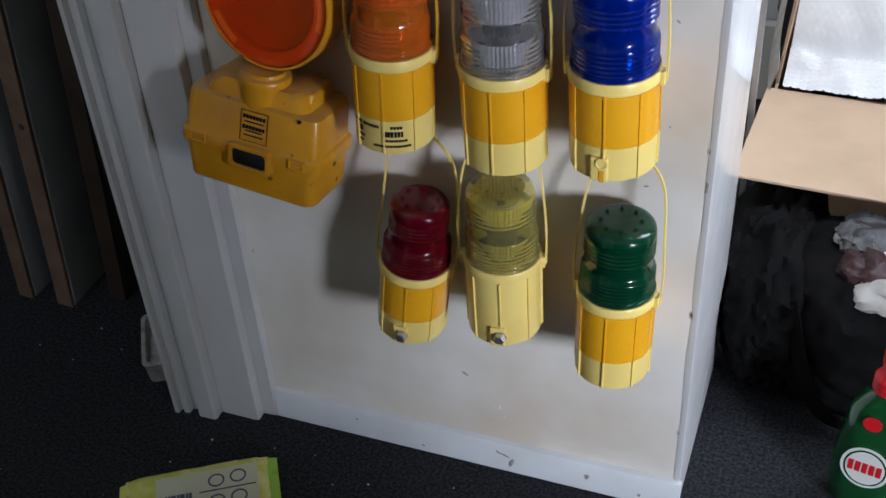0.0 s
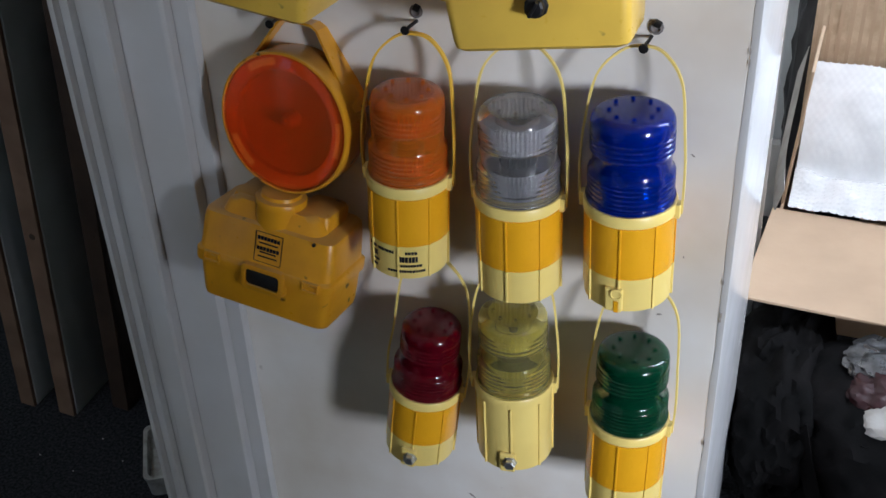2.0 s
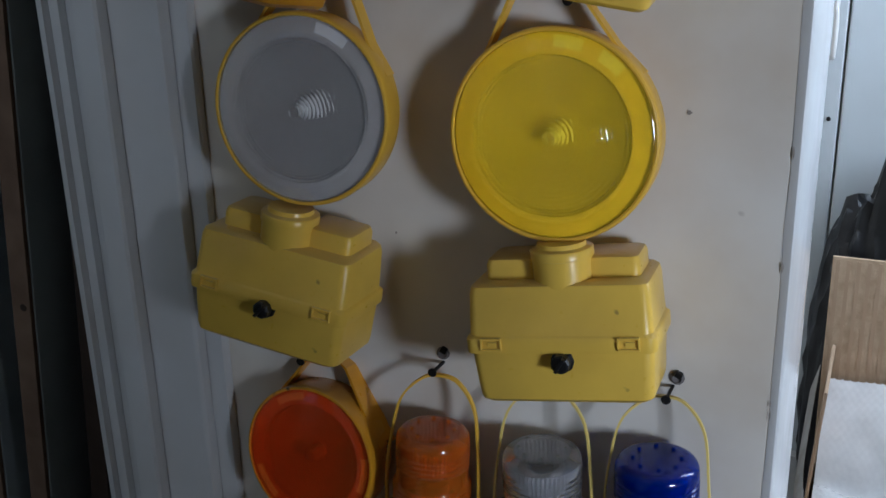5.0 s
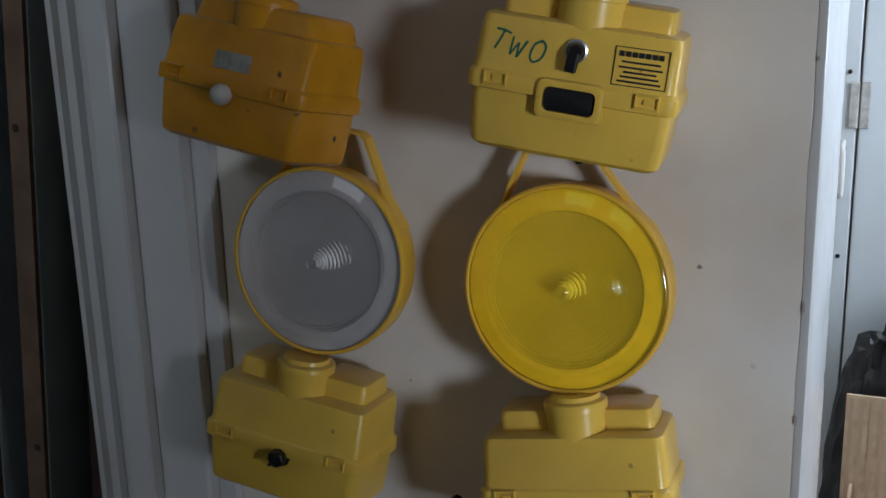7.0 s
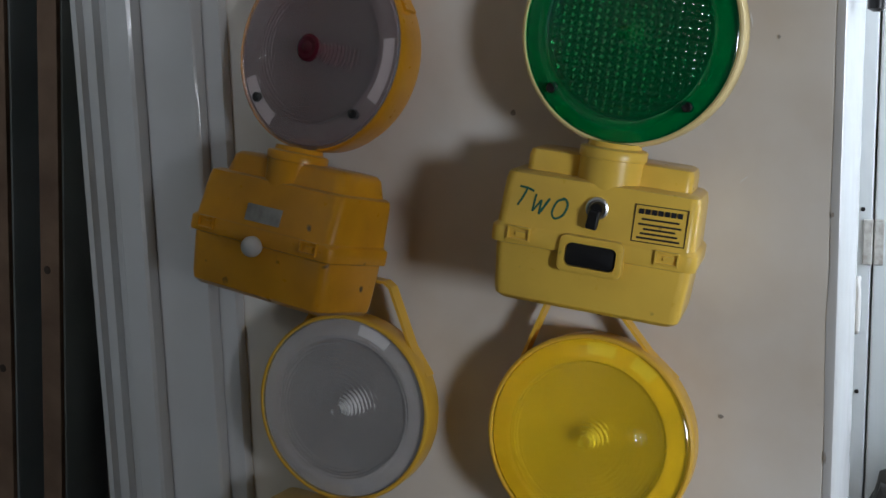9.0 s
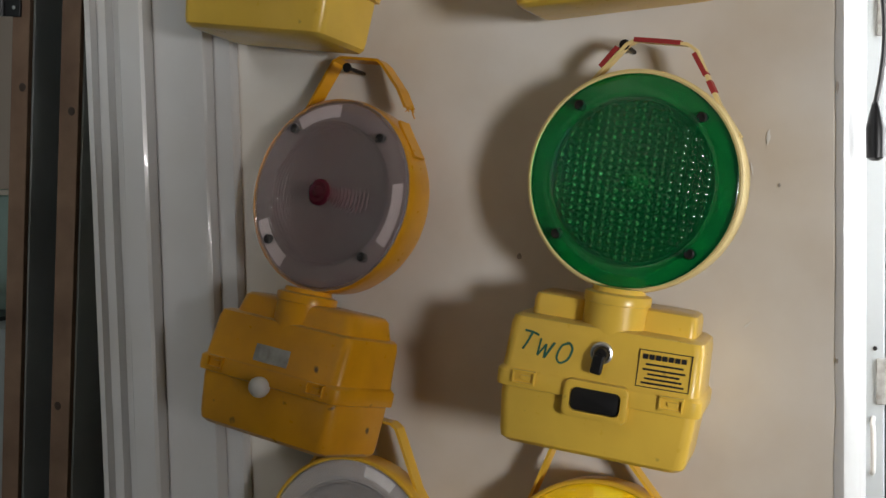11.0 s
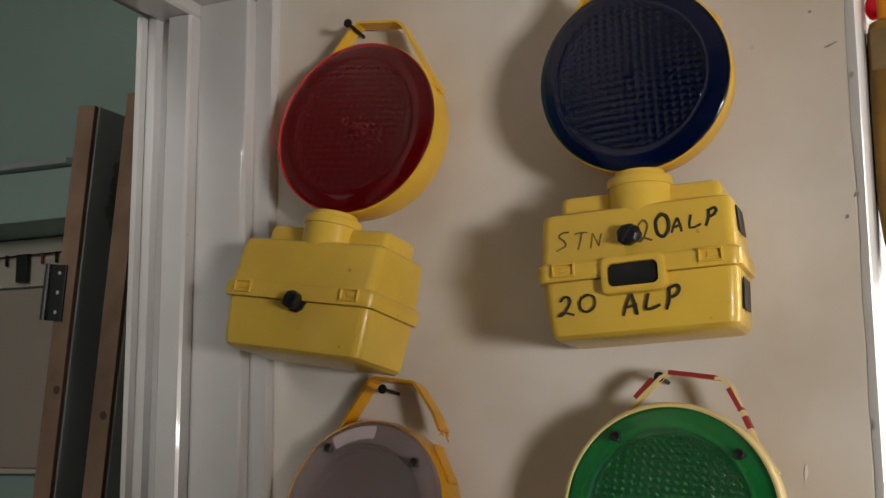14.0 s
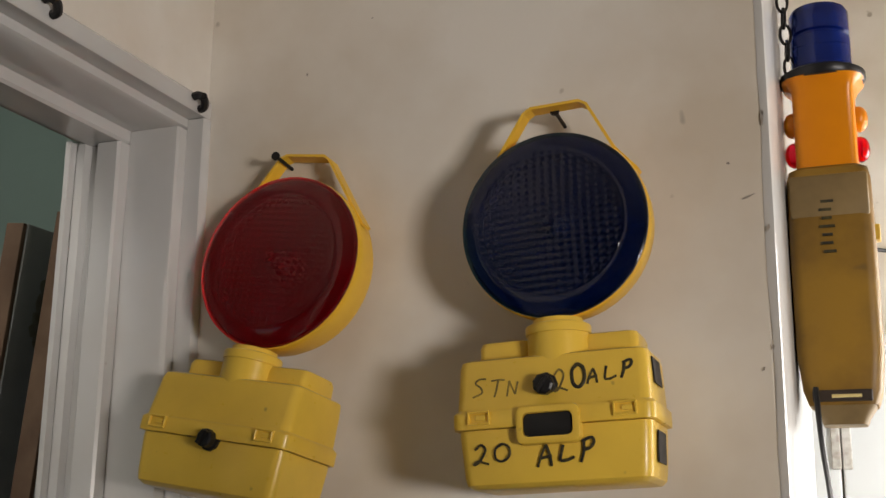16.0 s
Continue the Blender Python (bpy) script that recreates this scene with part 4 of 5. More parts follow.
    return ob


PY = -0.0500
pilot(HANG(0.266, PY, 0.687, 4, 2.0, -1.5), "amber", "yellow pilot lamp with an orange jar lens and worn print", 0.111, 0.091, (0.002, 0.143, 0.020), 0.58, boss="", print_=True, flat=True, R=0.0425)
pilot(HANG(0.386, PY, 0.684, -2, -1.0, -1.5), "clear", "yellow pilot lamp with a clear jar lens and orange band", 0.112, 0.093, (0.0, 0.150, 0.020), 0.60)
pilot(HANG(0.500, PY, 0.697, -1, -1.5, -1.5), "blue", "yellow pilot lamp with a bright blue jar lens", 0.109, 0.092, (0.004, 0.148, 0.020), 0.60, boss="screw")
pilot(HANG(0.272, PY, 0.399, 4, 7.0, -1.5), "red", "short yellow pilot lamp with a ruby jar lens and bolt", 0.103, 0.088, (-0.012, 0.165, 0.020), 0.60, boss="bolt", R=0.0415)
pilot(HANG(0.380, PY, 0.433, 10, -1.0, -1.5), "yellow", "plain yellow pilot lamp with a lemon jar lens and bolt", 0.105, 0.093, (0.002, 0.143, 0.020), 0.0, boss="bolt", R=0.0430)
pilot(HANG(0.513, PY, 0.415, -3, 0.5, -1.5), "green", "yellow pilot lamp with a dark green jar lens", 0.120, 0.090, (0.004, 0.163, 0.020), 0.62, R=0.0430)
nail(0.264, 0.830, -0.032)
nail(0.386, 0.832, -0.036)
nail(0.501, 0.842, -0.036)
nail(0.280, 0.562, -0.034)
nail(0.382, 0.574, -0.034)
nail(0.516, 0.576, -0.034)
wall_plug(0.264, 0.841)
wall_plug(0.505, 0.852)

# ---- doors standing in the next room ----


def leaning_door(x_foot, x_top, y, thick, wide, tall, edge_mat, face_mat, label, hinge=None, stain=False):
    m = Matrix.Translation((x_foot, y, 0.0)) @ Matrix.Rotation(math.atan2(x_top - x_foot, tall), 4, "Y")
    ob = thing("loose_door", m, label, "door", "stacked doors")
    part("face", box(-thick, 0.0, 0.004, wide, 0.0, tall, 0.0015), face_mat, ob)
    part("lipping", box(-thick + 0.001, -0.001, -0.004, 0.0035, 0.001, tall - 0.001, 0.001), edge_mat, ob, "raw timber edge")
    random.seed(int(100 * thick) + 7)
    for k in range(4):
        z = tall * (0.18 + 0.2 * k) + random.uniform(-0.08, 0.08)
        part("knot", lathe([(0.006, 0.0036), (0.005, 0.0045), (0.002, 0.0047), (0.0, 0.0047)], 9, True), DARKWOOD, ob).location = (-thick * random.uniform(0.3, 0.7), 0, z)
    if hinge:
        h = part("hinge", box(-thick - 0.012, -thick + 0.016, -0.0075, -0.0042, hinge - 0.036, hinge + 0.036, 0.001), BLACK, ob, "black steel hinge leaf")
        part("knuckle", tube([(-thick - 0.012, -0.009, hinge - 0.036), (-thick - 0.012, -0.009, hinge + 0.036)], 0.004, 10), BLACK, h)
        for z in (-0.025, 0.0, 0.025):
            part("screw", lathe([(0.0025, 0.0068), (0.0025, 0.0080), (0.0, 0.0082)], 8, True), STEEL, h).location = (-thick + 0.006, 0, hinge + z)
    if stain:
        bm = bmesh.new()
        random.seed(21)
        for k in range(26):
            a = radians(95 + 150 * k / 25)
            c = Vector((0.0006, 0.16 + 0.11 * math.cos(a), tall - 0.02 + 0.10 * math.sin(a) * -1 * -1 - 0.09))
            w = random.uniform(0.006, 0.016)
            vs = [bm.verts.new(c + Vector((0, w * math.cos(q) * random.uniform(0.6, 1.2), w * math.sin(q) * random.uniform(0.6, 1.2)))) for q in [radians(45 * i) for i in range(8)]]
            bm.faces.new(vs)
        part("damp_stain", bm, STAIN, ob, "brown-green damp stain")
    return ob


STAIN = mat("damp_stain", (0.23, 0.22, 0.15), 0.7, (0.33, 0.34, 0.30), stain=60, mix=0.9)
leaning_door(-0.510, -0.332, 0.11, 0.029, 0.70, 1.957, RAWWOOD, GREYPAINT, "grey painted loose door leaning on edge with a black hinge", 1.712, True)
leaning_door(-0.431, -0.252, 0.11, 0.031, 0.70, 1.965, RAWWOOD, GREYPAINT, "grey painted loose door with a raw timber edge")
leaning_door(-0.352, -0.195, 0.15, 0.032, 0.60, 1.90, DARKWOOD, DARKWOOD, "dark stained board leaning behind the door frame")
structure("wall_next_north", box(-2.4, -0.155, 1.50, 1.60, 0.0, 2.9), TEAL)
structure("wall_next_west", box(-2.4, -2.3, -3.0, 1.50, 0.0, 2.9), TEAL)
ob = thing("bulkhead", pose(-1.95, 1.50, 2.085), "grey boxed-in pelmet under the teal ceiling", "pelmet")
part("boxing", box(-0.33, 0.55, -0.22, 0.0, 0.0, 0.135, 0.004), TEAL, ob)
part("ledge", box(-0.33, 0.55, -0.25, 0.0, 0.137, 0.155, 0.003), GREYPAINT, ob)
ob = thing("peg_rail", pose(-1.85, 1.50, 2.005), "white wall board with hanging pegs", "peg rail")
part("board", box(-0.42, 0.50, -0.02, 0.0, -0.06, 0.075, 0.003), CEIL, ob)
part("wire", tube([(-0.42, -0.032, 0.03), (0.0, -0.032, 0.026), (0.50, -0.032, 0.032)], 0.0025, 6), NAIL, ob)
for k, x in enumerate((-0.08, -0.05, 0.06, 0.10, 0.14, 0.19, 0.24)):
    part("peg", box(x - 0.003, x + 0.003, -0.036, -0.028, 0.0, 0.032, 0.001), REDPAINT if k % 2 else NAIL, ob)
part("clip", box(0.105, 0.145, -0.045, -0.030, -0.05, 0.03, 0.004), BLACK, ob, "black clip hung from the wire")
ob = thing("pinboard", pose(-1.85, 1.50, 1.44), "plain dusky brown paper-covered board on the wall", "pinboard")
part("sheet", box(-0.42, 0.55, -0.015, 0.0, 0.004, 0.50, 0.002), PINKWALL, ob)
part("batten", box(-0.42, 0.55, -0.02, 0.0, -0.012, 0.002, 0.001), CEIL, ob)
ob = thing("side_unit", pose(-1.85, 1.50, 0.0), "pale painted side unit against the teal wall", "side unit")
part("body", box(-0.42, 0.55, -0.30, -0.001, 0.0, 1.10, 0.004), GREYPAINT, ob)
ob = thing("storage_crate", pose(-1.80, 1.40, 1.10), "dark plastic slatted crate on the side unit", "crate")
part("crate_floor", box(-0.20, 0.20, -0.14, 0.06, 0.0, 0.012, 0.002), BLACK, ob)
for z in (0.02, 0.075, 0.13):
    part("slat", box(-0.20, 0.20, -0.14, -0.132, z, z + 0.035, 0.002), BLACK, ob)
for x in (-0.20, -0.06, 0.06, 0.188):
    part("upright", box(x, x + 0.012, -0.131, -0.12, 0.012, 0.17, 0.002), BLACK, ob)
ob = thing("plastic_tray", pose(-0.215, 0.055, 0.0, 0, 0, 32), "off-white shallow plastic tray on the carpet", "tray")
bm = bmesh.new()
rings(bm, [rrect(0.065, 0.11, 0.012, 0.001), rrect(0.070, 0.118, 0.012, 0.034), rrect(0.074, 0.122, 0.012, 0.038), rrect(0.074, 0.122, 0.012, 0.042), rrect(0.062, 0.110, 0.012, 0.0415), rrect(0.058, 0.105, 0.012, 0.026)])
part("tray_shell", bm, GREYLABEL, ob, smooth=True)

# ---- on the door architrave ----
for y, z in ((-0.031, 2.018), (-0.272, 2.024)):
    ob = thing("cable_clip", pose(0.008, y, z), "black cable clip nailed to the white architrave", "cable clip", "cable clips")
    part("clip_body", tube(bend([(0.0, -0.006, 0.005), (0.006, -0.006, 0.006), (0.009, 0.0, 0.003), (0.006, 0.005, -0.004), (0.0, 0.006, -0.005)], 4), 0.0046, 8), BLACK, ob, smooth=True)
    part("clip_nail", lathe([(0.0, 0.0), (0.004, 0.001), (0.004, 0.003), (0.0, 0.0035)], 10, True), NAIL, ob).location = (0.012, -0.004, 0.004)

# ---- beacon hanging by the end of the wall ----
ob = thing("hazard_beacon", pose(0.642, 0.140, 1.672, 0, 0, 0) @ Matrix.Diagonal((0.79, 0.79, 0.79, 1)), "grimy yellow hanging beacon with orange head and blue lens", "beacon")
bm = bmesh.new()
rings(bm, [rrect(0.050, 0.050, 0.010, 0.0), rrect(0.056, 0.056, 0.010, 0.008), rrect(0.074, 0.070, 0.012, 0.022)])
part("foot_cap", bm, SOILED, ob, "soiled pale plastic foot", True)
bm = bmesh.new()
rings(bm, [rrect(0.078, 0.072, 0.012, 0.022), rrect(0.090, 0.080, 0.014, 0.040), rrect(0.099, 0.086, 0.014, 0.085), rrect(0.101, 0.088, 0.014, 0.20), rrect(0.099, 0.086, 0.014, 0.30), rrect(0.094, 0.080, 0.016, 0.314), rrect(0.080, 0.07, 0.014, 0.318)])
part("battery_case", bm, DIRTY, ob, smooth=True)
part("case_collar", box(-0.0465, 0.0465, -0.0445, 0.040, 0.250, 0.305, 0.004), SOILED, ob, "soiled pale upper band", True)
part("cable_recess", box(-0.034, 0.034, -0.041, -0.030, 0.026, 0.040, 0.002), DARKWOOD, ob)
part("recess_plate", box(-0.012, 0.022, -0.0435, -0.038, 0.030, 0.034, 0.001), CREAM, ob)
bm = bmesh.new()
rings(bm, [rrect(0.074, 0.066, 0.010, 0.316), rrect(0.075, 0.067, 0.010, 0.42), rrect(0.084, 0.078, 0.014, 0.430), rrect(0.100, 0.094, 0.030, 0.436)])
part("orange_head", bm, ORANGE, ob, "bright orange plastic head", True)
part("collar_ring", lathe([(0.03, 0.434), (0.050, 0.435), (0.053, 0.439), (0.053, 0.447), (0.048, 0.450), (0.03, 0.450)], 48), BLACK, ob, "black rubber collar", True)
prof = [(0.037, 0.448), (0.038, 0.452)]
for k in range(5):
    prof += [(0.0376, 0.455 + 0.011 * k), (0.0373, 0.460 + 0.011 * k), (0.0376, 0.464 + 0.011 * k)]
prof += [(0.0365, 0.510), (0.0335, 0.512), (0.0335, 0.515), (0.0372, 0.517), (0.0372, 0.552), (0.034, 0.560), (0.02, 0.564), (0.0, 0.565)]
prof = [(r, 0.448 + (z - 0.448) * 0.80) for r, z in prof]
part("blue_lens", lathe(prof, 56), lens_mat("deep_blue_lens", (0.004, 0.022, 0.20), 0.5, 0.14), ob, "ribbed deep blue lens", True)
for s in (-1, 1):
    for z, paint in ((0.345, LENS["red"]), (0.385, ORANGE)):
        lp = [(0.016, 0.0), (0.0165, 0.008), (0.014, 0.013), (0.008, 0.0165), (0.0, 0.0175)]
        part("side_lamp", moved(lathe(lp, 24), Matrix.Translation((s * 0.034, 0, z)) @ Matrix.Rotation(radians(90 * s), 4, "Y")), paint, ob, "small round side lamp", True)
part("side_catch", box(0.048, 0.056, -0.012, 0.010, 0.225, 0.245, 0.002), YELLOW, ob)
# a line of bars in place of the marker writing up the case
for k in range(7):
    part("marker_bar", box(-0.010 - 0.003 * (k % 2), 0.002 + 0.003 * (k % 3 == 0), -0.0462, -0.0440, 0.205 + 0.0105 * k, 0.2082 + 0.0105 * k), INKBLACK, ob)
ob = thing("power_cable", pose(0.619, 0.100, 1.705), "black cable hanging with a small plug", "cable")
part("flex", tube(bend([(0.0, 0.0, 0.0), (0.003, -0.008, -0.05), (0.008, -0.004, -0.11), (0.006, 0.0, -0.15), (0.0, 0.0, -0.185)], 6), 0.0027, 8), BLACK, ob, smooth=True)
part("plug", lathe([(0.003, -0.235), (0.008, -0.232), (0.0085, -0.205), (0.005, -0.190), (0.0028, -0.182)], 16), BLACK, ob, smooth=True)
ob = thing("hanging_chain", pose(0.612, 0.125, 2.035), "dark steel chain hanging beside the beacon", "chain")
for k in range(17):
    bm = tube([(0.0055 * math.cos(radians(q)), 0, 0.011 * math.sin(radians(q))) for q in range(0, 361, 30)], 0.0016, 6)
    part("link", moved(bm, Matrix.Translation((-0.004 * math.sin(k * 0.3), 0, 0.018 * k)) @ Matrix.Rotation(radians(90 * (k % 2) + 20), 4, "Z")), NAIL, ob)
structure("trim_alcove_shelf", box(0.002, 1.295, BACK - 0.10, BACK + 0.028, 1.875, 1.895, 0.002), GLOSS)
ob = thing("coat_hook", pose(0.675, BACK + 0.03, 2.06), "black wire hook on the alcove wall", "hook")
part("hook_wire", tube(bend([(0.05, 0.0, 0.0), (0.02, -0.01, 0.0), (-0.01, -0.025, 0.003), (-0.02, -0.03, 0.012)], 5), 0.0035, 8), BLACK, ob)

# ---- carton, bags and clutter in the alcove ----


def crumpled(name, x, y, z, sx, sy, sz, material, seed, label, category, rough=0.16, group="", part_name="skin", detail=4, square=2.6):
    """A slack bag: a rounded block with folds and dents, sat flat on its base."""
    ob = thing(name, pose(x, y, z), label, category, group)
    bm = bmesh.new()
    bmesh.ops.create_icosphere(bm, subdivisions=detail, radius=1.0)
    o = Vector((seed * 3.7, seed * 1.3, seed * 2.1))
    for v in bm.verts:
        d = v.co.normalized()
        k = (abs(d.x) ** square + abs(d.y) ** square + abs(d.z) ** square) ** (-1 / square)
        fold = 1 - abs(noise.noise(d * 1.7 + o)) * 1.2
        n = 0.45 * noise.noise(d * 1.3 + o) + 0.55 * (fold - 0.6) + 0.35 * (0.5 - abs(noise.noise(d * 4.5 + o))) + 0.12 * noise.noise(d * 11 + o)
        q = d * k * (1 + rough * n * 2)
        v.co = (q.x * sx / 2, q.y * sy / 2, max(0.001, (q.z + 0.92) * sz / 1.92))
    part(part_name, bm, material, ob, smooth=True)
    return ob


ob = thing("carton", pose(0.605, 0.70, 0.0), "open brown cardboard carton with folded-out flaps", "carton")
W, D, H, T = 0.42, 0.22, 0.235, 0.005
part("front_side", box(0, W, 0, T, 0.001, H), CARD, ob)
part("back_side", box(0, W, D - T, D, 0.001, H), CARD, ob)
part("left_side", box(0, T, T, D - T, 0.001, H), CARD, ob)
part("right_side", box(W - T, W, T, D - T, 0.001, H), CARD, ob)
part("bottom", box(T, W - T, T, D - T, 0.001, 0.006), CARD, ob)
fl = part("front_flap", moved(box(-0.012, W, -0.285, 0.0, -T, 0.0, 0.0015), Matrix.Translation((0, 0, H + 0.004)) @ Matrix.Rotation(radians(-3.5), 4, "X") @ Matrix.Rotation(radians(-2.5), 4, "Z")), CARD, ob, "flap folded out level")
bf = part("back_flap", moved(box(0.002, W, -T, 0.0, 0.0, 0.405, 0.001), Matrix.Translation((0, D, H + 0.001)) @ Matrix.Rotation(radians(2), 4, "X")), CARDEDGE, ob, "upright flap showing the flutes")
for k in range(24):
    x = 0.008 + k * 0.0166
    part("flute", moved(box(x, x + 0.006, -T - 0.0012, -T + 0.001, 0.004, 0.40), Matrix.Translation((0, D, H + 0.001)) @ Matrix.Rotation(radians(2), 4, "X")), CARD, bf)
part("left_flap", moved(box(-T, 0.0, 0.02, 0.20, 0.0, 0.245, 0.001), Matrix.Translation((0.004, 0.0, H + 0.001)) @ Matrix.Rotation(radians(4), 4, "Y")), CARD, ob, "upright side flap")

ob = thing("bubble_wrap", pose(0.615, 0.70, H), "crumpled clear bubble wrap lying in the open carton", "bubble wrap")
bm = bmesh.new()
nx, ny = 120, 84
random.seed(11)
grid = []
for j in range(ny + 1):
    v = j / ny
    y = -0.005 + 0.205 * v
    z = 0.012 + 0.050 * v + 0.120 * max(0, v - 0.52) / 0.48 - 0.022 * math.exp(-((v - 0.52) / 0.07) ** 2)
    row = []
    for i in range(nx + 1):
        u = i / nx
        x = 0.002 + 0.39 * u
        w = 0.012 * noise.noise(Vector((u * 4, v * 3, 2))) + 0.005 * noise.noise(Vector((u * 11, v * 9, 5)))
        b = 0.0022 * max(0, math.cos(u * nx * math.pi / 2) * math.cos(v * ny * math.pi / 2 + (i // 2 % 2) * 0.6))
        row.append(bm.verts.new((x, y, z + w + b)))
    grid.append(row)
for j in range(ny):
    for i in range(nx):
        bm.faces.new((grid[j][i], grid[j][i + 1], grid[j + 1][i + 1], grid[j + 1][i]))
part("wrap_sheet", bm, BUBBLE, ob, smooth=True)
ob = thing("plastic_film", pose(0.598, 0.69, 0.235), "loose clear film draped over the carton's side", "plastic film")
part("film", strap(bend([(0.004, 0.0, 0.02), (-0.004, 0.06, 0.06), (-0.002, 0.12, 0.13), (0.002, 0.17, 0.20)], 5), 0.05, 0.001, (0.25, 0, 1)), WHITEFILM, ob, smooth=True)

crumpled("bin_bag", 0.690, 1.000, 0.0, 0.20, 0.17, 0.74, BINBAG, 4, "tall shiny black plastic bag standing behind the carton", "plastic bag", 0.22, "black bags", detail=5)
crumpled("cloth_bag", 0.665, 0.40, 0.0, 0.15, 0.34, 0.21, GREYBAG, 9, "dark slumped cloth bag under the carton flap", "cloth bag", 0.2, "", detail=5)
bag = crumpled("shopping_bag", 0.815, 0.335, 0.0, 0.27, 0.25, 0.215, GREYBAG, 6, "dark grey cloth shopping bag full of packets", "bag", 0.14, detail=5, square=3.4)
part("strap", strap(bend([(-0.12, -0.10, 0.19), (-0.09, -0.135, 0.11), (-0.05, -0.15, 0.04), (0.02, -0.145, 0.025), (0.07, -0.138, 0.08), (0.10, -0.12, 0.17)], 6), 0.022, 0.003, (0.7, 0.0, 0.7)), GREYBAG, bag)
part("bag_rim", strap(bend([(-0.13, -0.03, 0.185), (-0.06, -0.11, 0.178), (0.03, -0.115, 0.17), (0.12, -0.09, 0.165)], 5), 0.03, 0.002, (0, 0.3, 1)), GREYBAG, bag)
crumpled("foil_packet", 0.800, 0.362, 0.196, 0.12, 0.085, 0.045, SILVER, 12, "crumpled silver foil packet in the cloth bag", "packet", 0.3)
crumpled("crisp_packet", 0.785, 0.300, 0.194, 0.06, 0.07, 0.042, REDCLOTH, 14, "dark red shiny packet in the cloth bag", "packet", 0.3)
crumpled("paper_packet", 0.840, 0.270, 0.186, 0.12, 0.08, 0.045, WHITEFILM, 17, "white crumpled wrapper in the cloth bag", "packet", 0.3)
ob = thing("white_offcut", pose(0.562, 1.055, 0.0), "short white painted timber offcut standing on the floor", "offcut")
part("block", box(-0.014, 0.014, -0.012, 0.012, 0.0, 0.165, 0.002), GLOSS, ob)
ob = thing("metal_strip", pose(0.585, 0.60, 0.0), "thin bright metal strip standing on end", "metal strip")
part("strip", moved(box(-0.005, 0.005, -0.001, 0.001, 0.001, 0.84, 0.0004), Matrix.Rotation(radians(-0.8), 4, "Y")), STEEL, ob)

# washing-up bottle
ob = thing("soap_bottle", pose(0.828, 0.090, 0.0, 0, 0, -10), "dark green liquid soap bottle with a red cap", "bottle")
bm = bmesh.new()
rings(bm, [rrect(w, d, q, z, 6) for w, d, q, z in ((0.070, 0.046, 0.02, 0.0), (0.084, 0.056, 0.026, 0.006), (0.092, 0.060, 0.028, 0.04), (0.092, 0.060, 0.028, 0.09), (0.082, 0.056, 0.027, 0.125), (0.078, 0.054, 0.026, 0.15), (0.070, 0.050, 0.0245, 0.172), (0.050, 0.044, 0.021, 0.190), (0.034, 0.034, 0.0165, 0.200), (0.031, 0.031, 0.015, 0.206))])
part("bottle_body", bm, BOTTLE, ob, smooth=True)
cap = part("cap", lathe([(0.0165, 0.204), (0.0185, 0.206), (0.0185, 0.226), (0.0150, 0.230), (0.0125, 0.233), (0.0120, 0.250), (0.0135, 0.252), (0.0135, 0.268), (0.010, 0.272), (0.0, 0.273)], 28), REDCAP, ob, "red push-pull cap", True)
oval = lambda w, h, k: [(w / 2 * math.cos(2 * math.pi * i / 28), -0.0300 - k, 0.088 + h / 2 * math.sin(2 * math.pi * i / 28)) for i in range(28)]
bm = bmesh.new()
rings(bm, [oval(0.062, 0.072, 0.0), oval(0.062, 0.072, 0.0007)])
lab = part("label", bm, WHITEBALL, ob, "white oval label with a red bar")
bm = bmesh.new()
rings(bm, [oval(0.054, 0.064, 0.0008), oval(0.054, 0.064, 0.0011)])
part("label_ring", bm, BOTTLE, lab)
bm = bmesh.new()
rings(bm, [oval(0.049, 0.058, 0.0012), oval(0.049, 0.058, 0.0015)])
part("label_field", bm, WHITEBALL, lab)
for k in range(5):
    part("label_bar", moved(box(-0.021 + 0.0088 * k, -0.0145 + 0.0088 * k, -0.0322, -0.0316, 0.080, 0.098), Matrix.Rotation(radians(0), 4, "Y")), REDCAP, lab)
part("badge", moved(lathe([(0.012, 0.0245), (0.012, 0.0255), (0.0, 0.0256)], 18, True), Matrix.Translation((-0.004, -0.003, 0.165))), REDCAP, ob, "round red badge")

# packet of wipes on the carpet
ob = thing("wipes_packet", pose(-0.018, -0.202, 0.0, 0, 0, 31), "yellow-green foil packet of cleaning wipes on the carpet", "packet")
bm = bmesh.new()
nx, ny = 40, 26
for side in (0, 1):
    grid = []
    for j in range(ny + 1):
        row = []
        for i in range(nx + 1):
            u, v = 2 * i / nx - 1, 2 * j / ny - 1
            puff = (max(0, 1 - u ** 6) * max(0, 1 - v ** 6)) ** 0.55
            wr = 0.0028 * noise.noise(Vector((u * 3.5, v * 3, 7))) * puff + 0.0022 * noise.noise(Vector((u * 14, v * 3, 3))) * (abs(u) ** 3)
            z = 0.014 + (0.016 * puff + wr) * (1 if side == 0 else -0.8)
            row.append(bm.verts.new((0.100 * u, 0.062 * v, max(0.0012, z))))
        grid.append(row)
    for j in range(ny):
        for i in range(nx):
            bm.faces.new((grid[j][i], grid[j][i + 1], grid[j + 1][i + 1], grid[j + 1][i]))
bmesh.ops.remove_doubles(bm, verts=bm.verts[:], dist=0.0004)
pk = part("pouch", bm, WIPES, ob, smooth=True)
part("seal_end", moved(box(-0.009, 0.009, -0.056, 0.058, 0.0, 0.0012), Matrix.Translation((0.103, 0.0, 0.014)) @ Matrix.Rotation(radians(14), 4, "Y")), LIME, ob, "lime green crimped end")
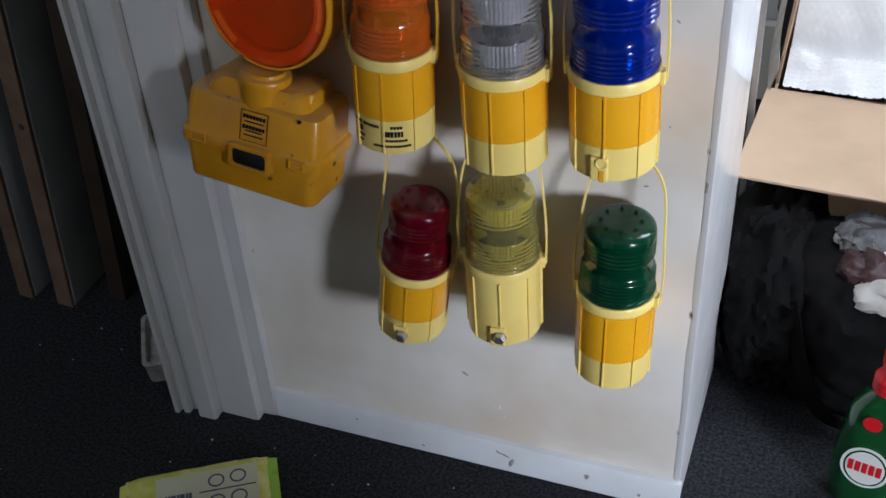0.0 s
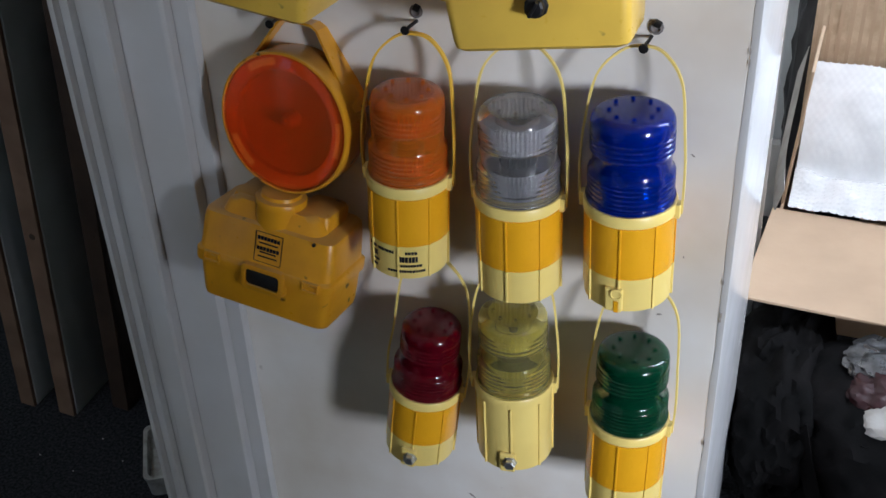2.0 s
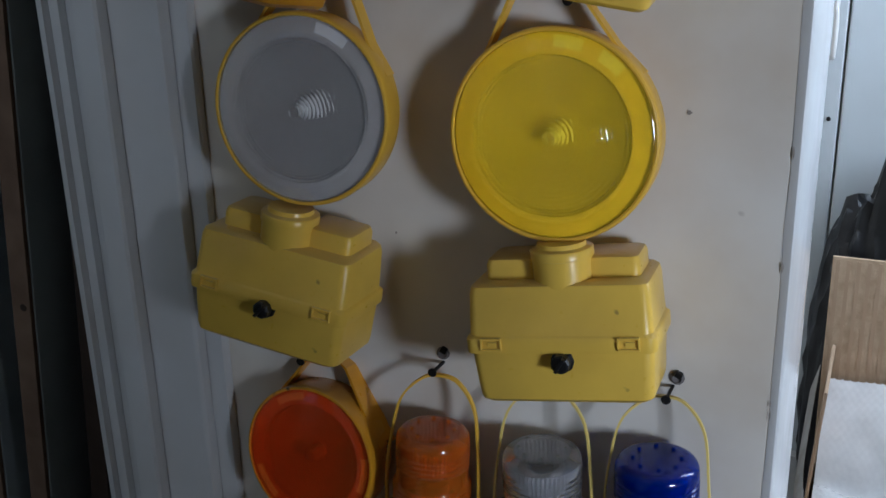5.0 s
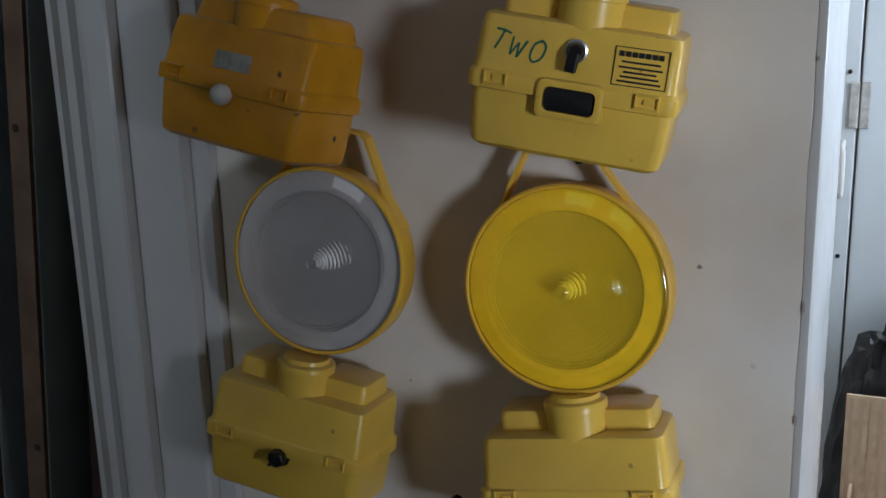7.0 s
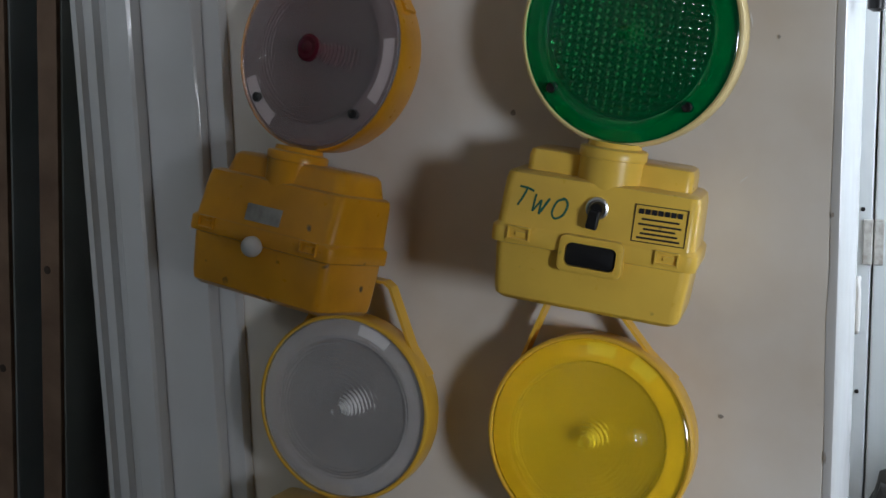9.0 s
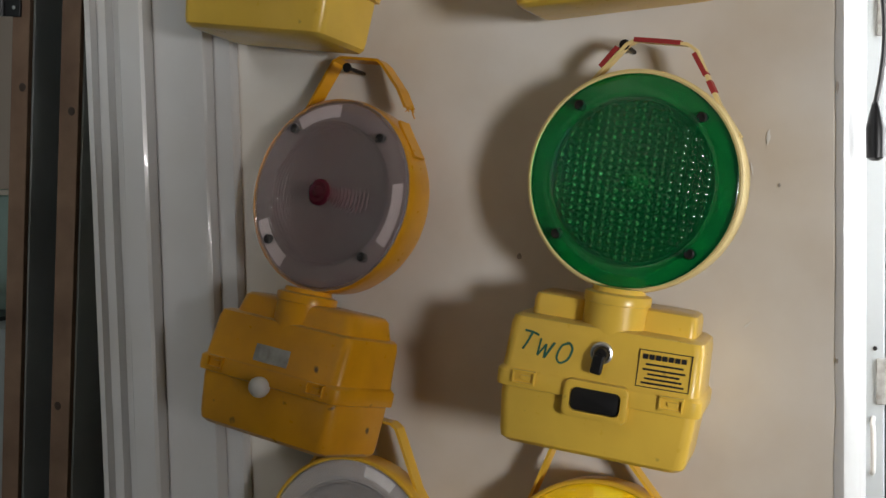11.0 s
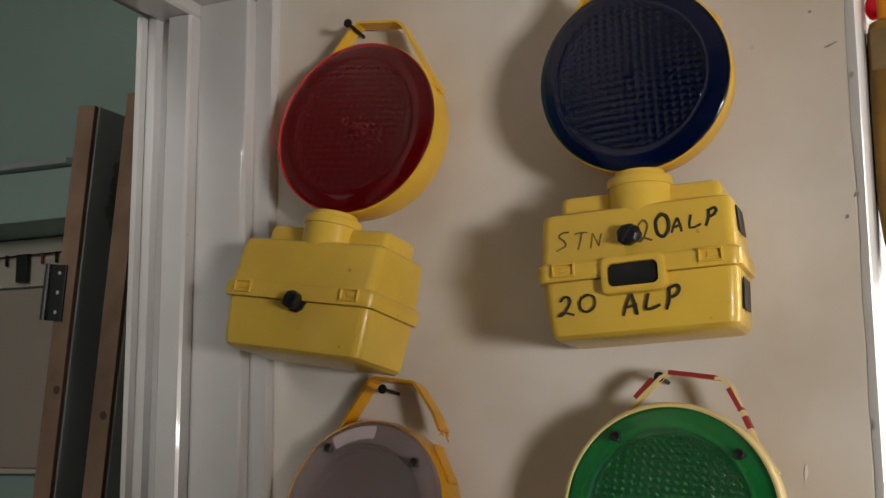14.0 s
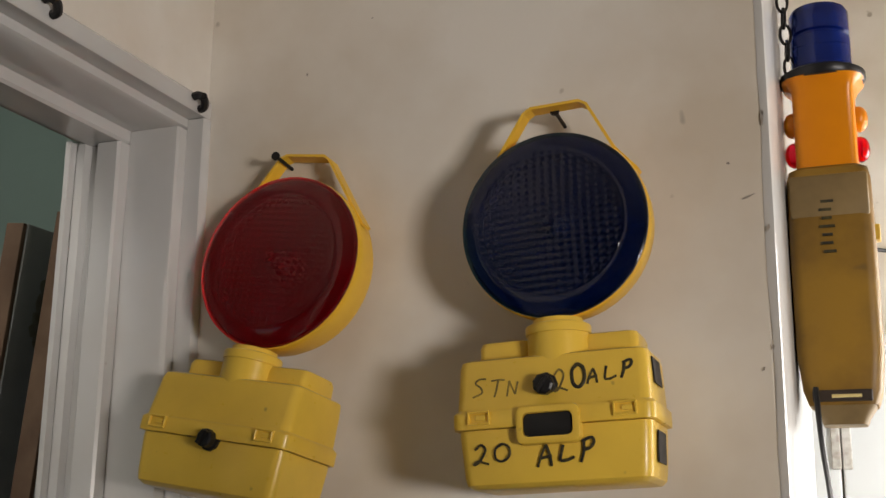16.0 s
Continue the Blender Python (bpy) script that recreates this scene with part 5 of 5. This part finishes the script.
part("seal_end", moved(box(-0.007, 0.007, -0.056, 0.056, 0.0, 0.0012), Matrix.Translation((-0.101, 0.0, 0.014)) @ Matrix.Rotation(radians(-12), 4, "Y")), WIPES, ob)
part("print_panel", box(-0.055, 0.085, -0.048, 0.040, 0.0315, 0.0322), WIPEPALE, pk)
for k in range(9):
    part("code_bar", box(-0.042 + 0.004 * k, -0.0395 + 0.004 * k + 0.0008 * (k % 3), -0.045, 0.006, 0.0324, 0.0328), PRINT, pk)
for k, (x, y) in enumerate(((0.028, 0.020), (0.058, 0.022), (0.028, -0.016), (0.058, -0.014))):
    bm = lathe([(0.009, 0.0323), (0.0115, 0.0323), (0.0115, 0.0328), (0.009, 0.0328), (0.009, 0.0323)], 22, caps=False)
    part("print_ring", moved(bm, Matrix.Translation((x, y, 0))), PRINT, pk)
part("print_line", box(0.004, 0.082, 0.002, 0.0042, 0.0324, 0.0328), PRINT, pk)

# ---- scuffs, knocks and lint ----
MARK = mat("dark_scuff", (0.27, 0.235, 0.20), 0.8, (0.42, 0.38, 0.34), stain=90, mix=0.8)
CHIP = mat("bare_plaster_chip", (0.80, 0.78, 0.74), 0.8)


def scuffs(name, marks, material, label, y=-0.0009, seed=1):
    """Small knocks on the wall, each with its own ragged outline."""
    random.seed(seed)
    bm = bmesh.new()
    for x, z, w, h, turn in marks:
        c, s = math.cos(radians(turn)), math.sin(radians(turn))
        pts = []
        for i in range(9):
            a = 2 * math.pi * i / 9
            p, q = 0.8 * w * math.cos(a) * random.uniform(0.6, 1.2), h * math.sin(a) * random.uniform(0.6, 1.2)
            pts.append(bm.verts.new((x + p * c - q * s, y, z + p * s + q * c)))
        bm.faces.new(pts)
    return tagged(part(name, bm, material, None, label), kind="stuff")


scuffs("wall_scuffs", [(0.550, 0.722, 0.004, 0.0012, -35), (0.503, 1.114, 0.0035, 0.0026, 0), (0.310, 1.388, 0.003, 0.003, 0), (0.547, 1.451, 0.0016, 0.002, 0), (0.125, 2.046, 0.0016, 0.0016, 0), (0.217, 0.969, 0.0015, 0.0015, 0), (0.579, 1.867, 0.008, 0.0012, 20),
                       (0.306, 0.167, 0.008, 0.0022, -38), (0.330, 0.30, 0.002, 0.002, 0), (0.584, 1.711, 0.003, 0.0012, 60), (0.40, 0.49, 0.003, 0.0014, 0), (0.55, 0.60, 0.0012, 0.0016, 0), (0.562, 1.90, 0.002, 0.0016, 0), (0.53, 0.52, 0.005, 0.0012, 20), (0.20, 2.10, 0.0018, 0.001, 0)], MARK, "small dark scuffs and pin holes in the paint")
scuffs("wall_chips", [(0.538, 1.493, 0.0022, 0.0065, -10), (0.524, 1.466, 0.0013, 0.006, 8), (0.353, 0.115, 0.0022, 0.0045, 0), (0.36, 0.10, 0.0012, 0.002, 0), (0.52, 1.33, 0.006, 0.001, 40)], CHIP, "pale chips in the wall paint", seed=2)
scuffs("skirting_scuffs", [(0.362, 0.034, 0.010, 0.0022, -25), (0.372, 0.022, 0.003, 0.009, -20), (0.352, 0.038, 0.006, 0.0016, -40), (0.478, 0.030, 0.004, 0.005, 0), (0.14, 0.036, 0.003, 0.002, 0), (0.24, 0.014, 0.004, 0.002, 10), (0.55, 0.018, 0.003, 0.004, 0)], MARK, "dark knocks in the skirting paint", y=-0.0121, seed=3)
random.seed(31)
edge_marks = [(EDGE - 0.003 + random.uniform(-0.0015, 0.001), random.uniform(0.1, 2.3), random.uniform(0.0008, 0.0018), random.uniform(0.002, 0.007), 0) for k in range(20)]
scuffs("edge_chips", edge_marks, MARK, "dark chips along the wall's corner", y=-0.0019, seed=4)
random.seed(8)
bm = bmesh.new()
for k in range(48):
    x, y = random.uniform(-0.45, 0.85), random.uniform(-0.33, 0.12)
    if y > -0.02 and x > -0.16:
        y = random.uniform(-0.30, -0.03)
    s = random.uniform(0.0005, 0.0012)
    box(x - s, x + s * random.uniform(1, 3), y - s, y + s, 0.001, 0.001 + s, 0, bm)
tagged(part("carpet_lint", bm, FUZZ, None, "pale crumbs and lint on the carpet"), kind="stuff")
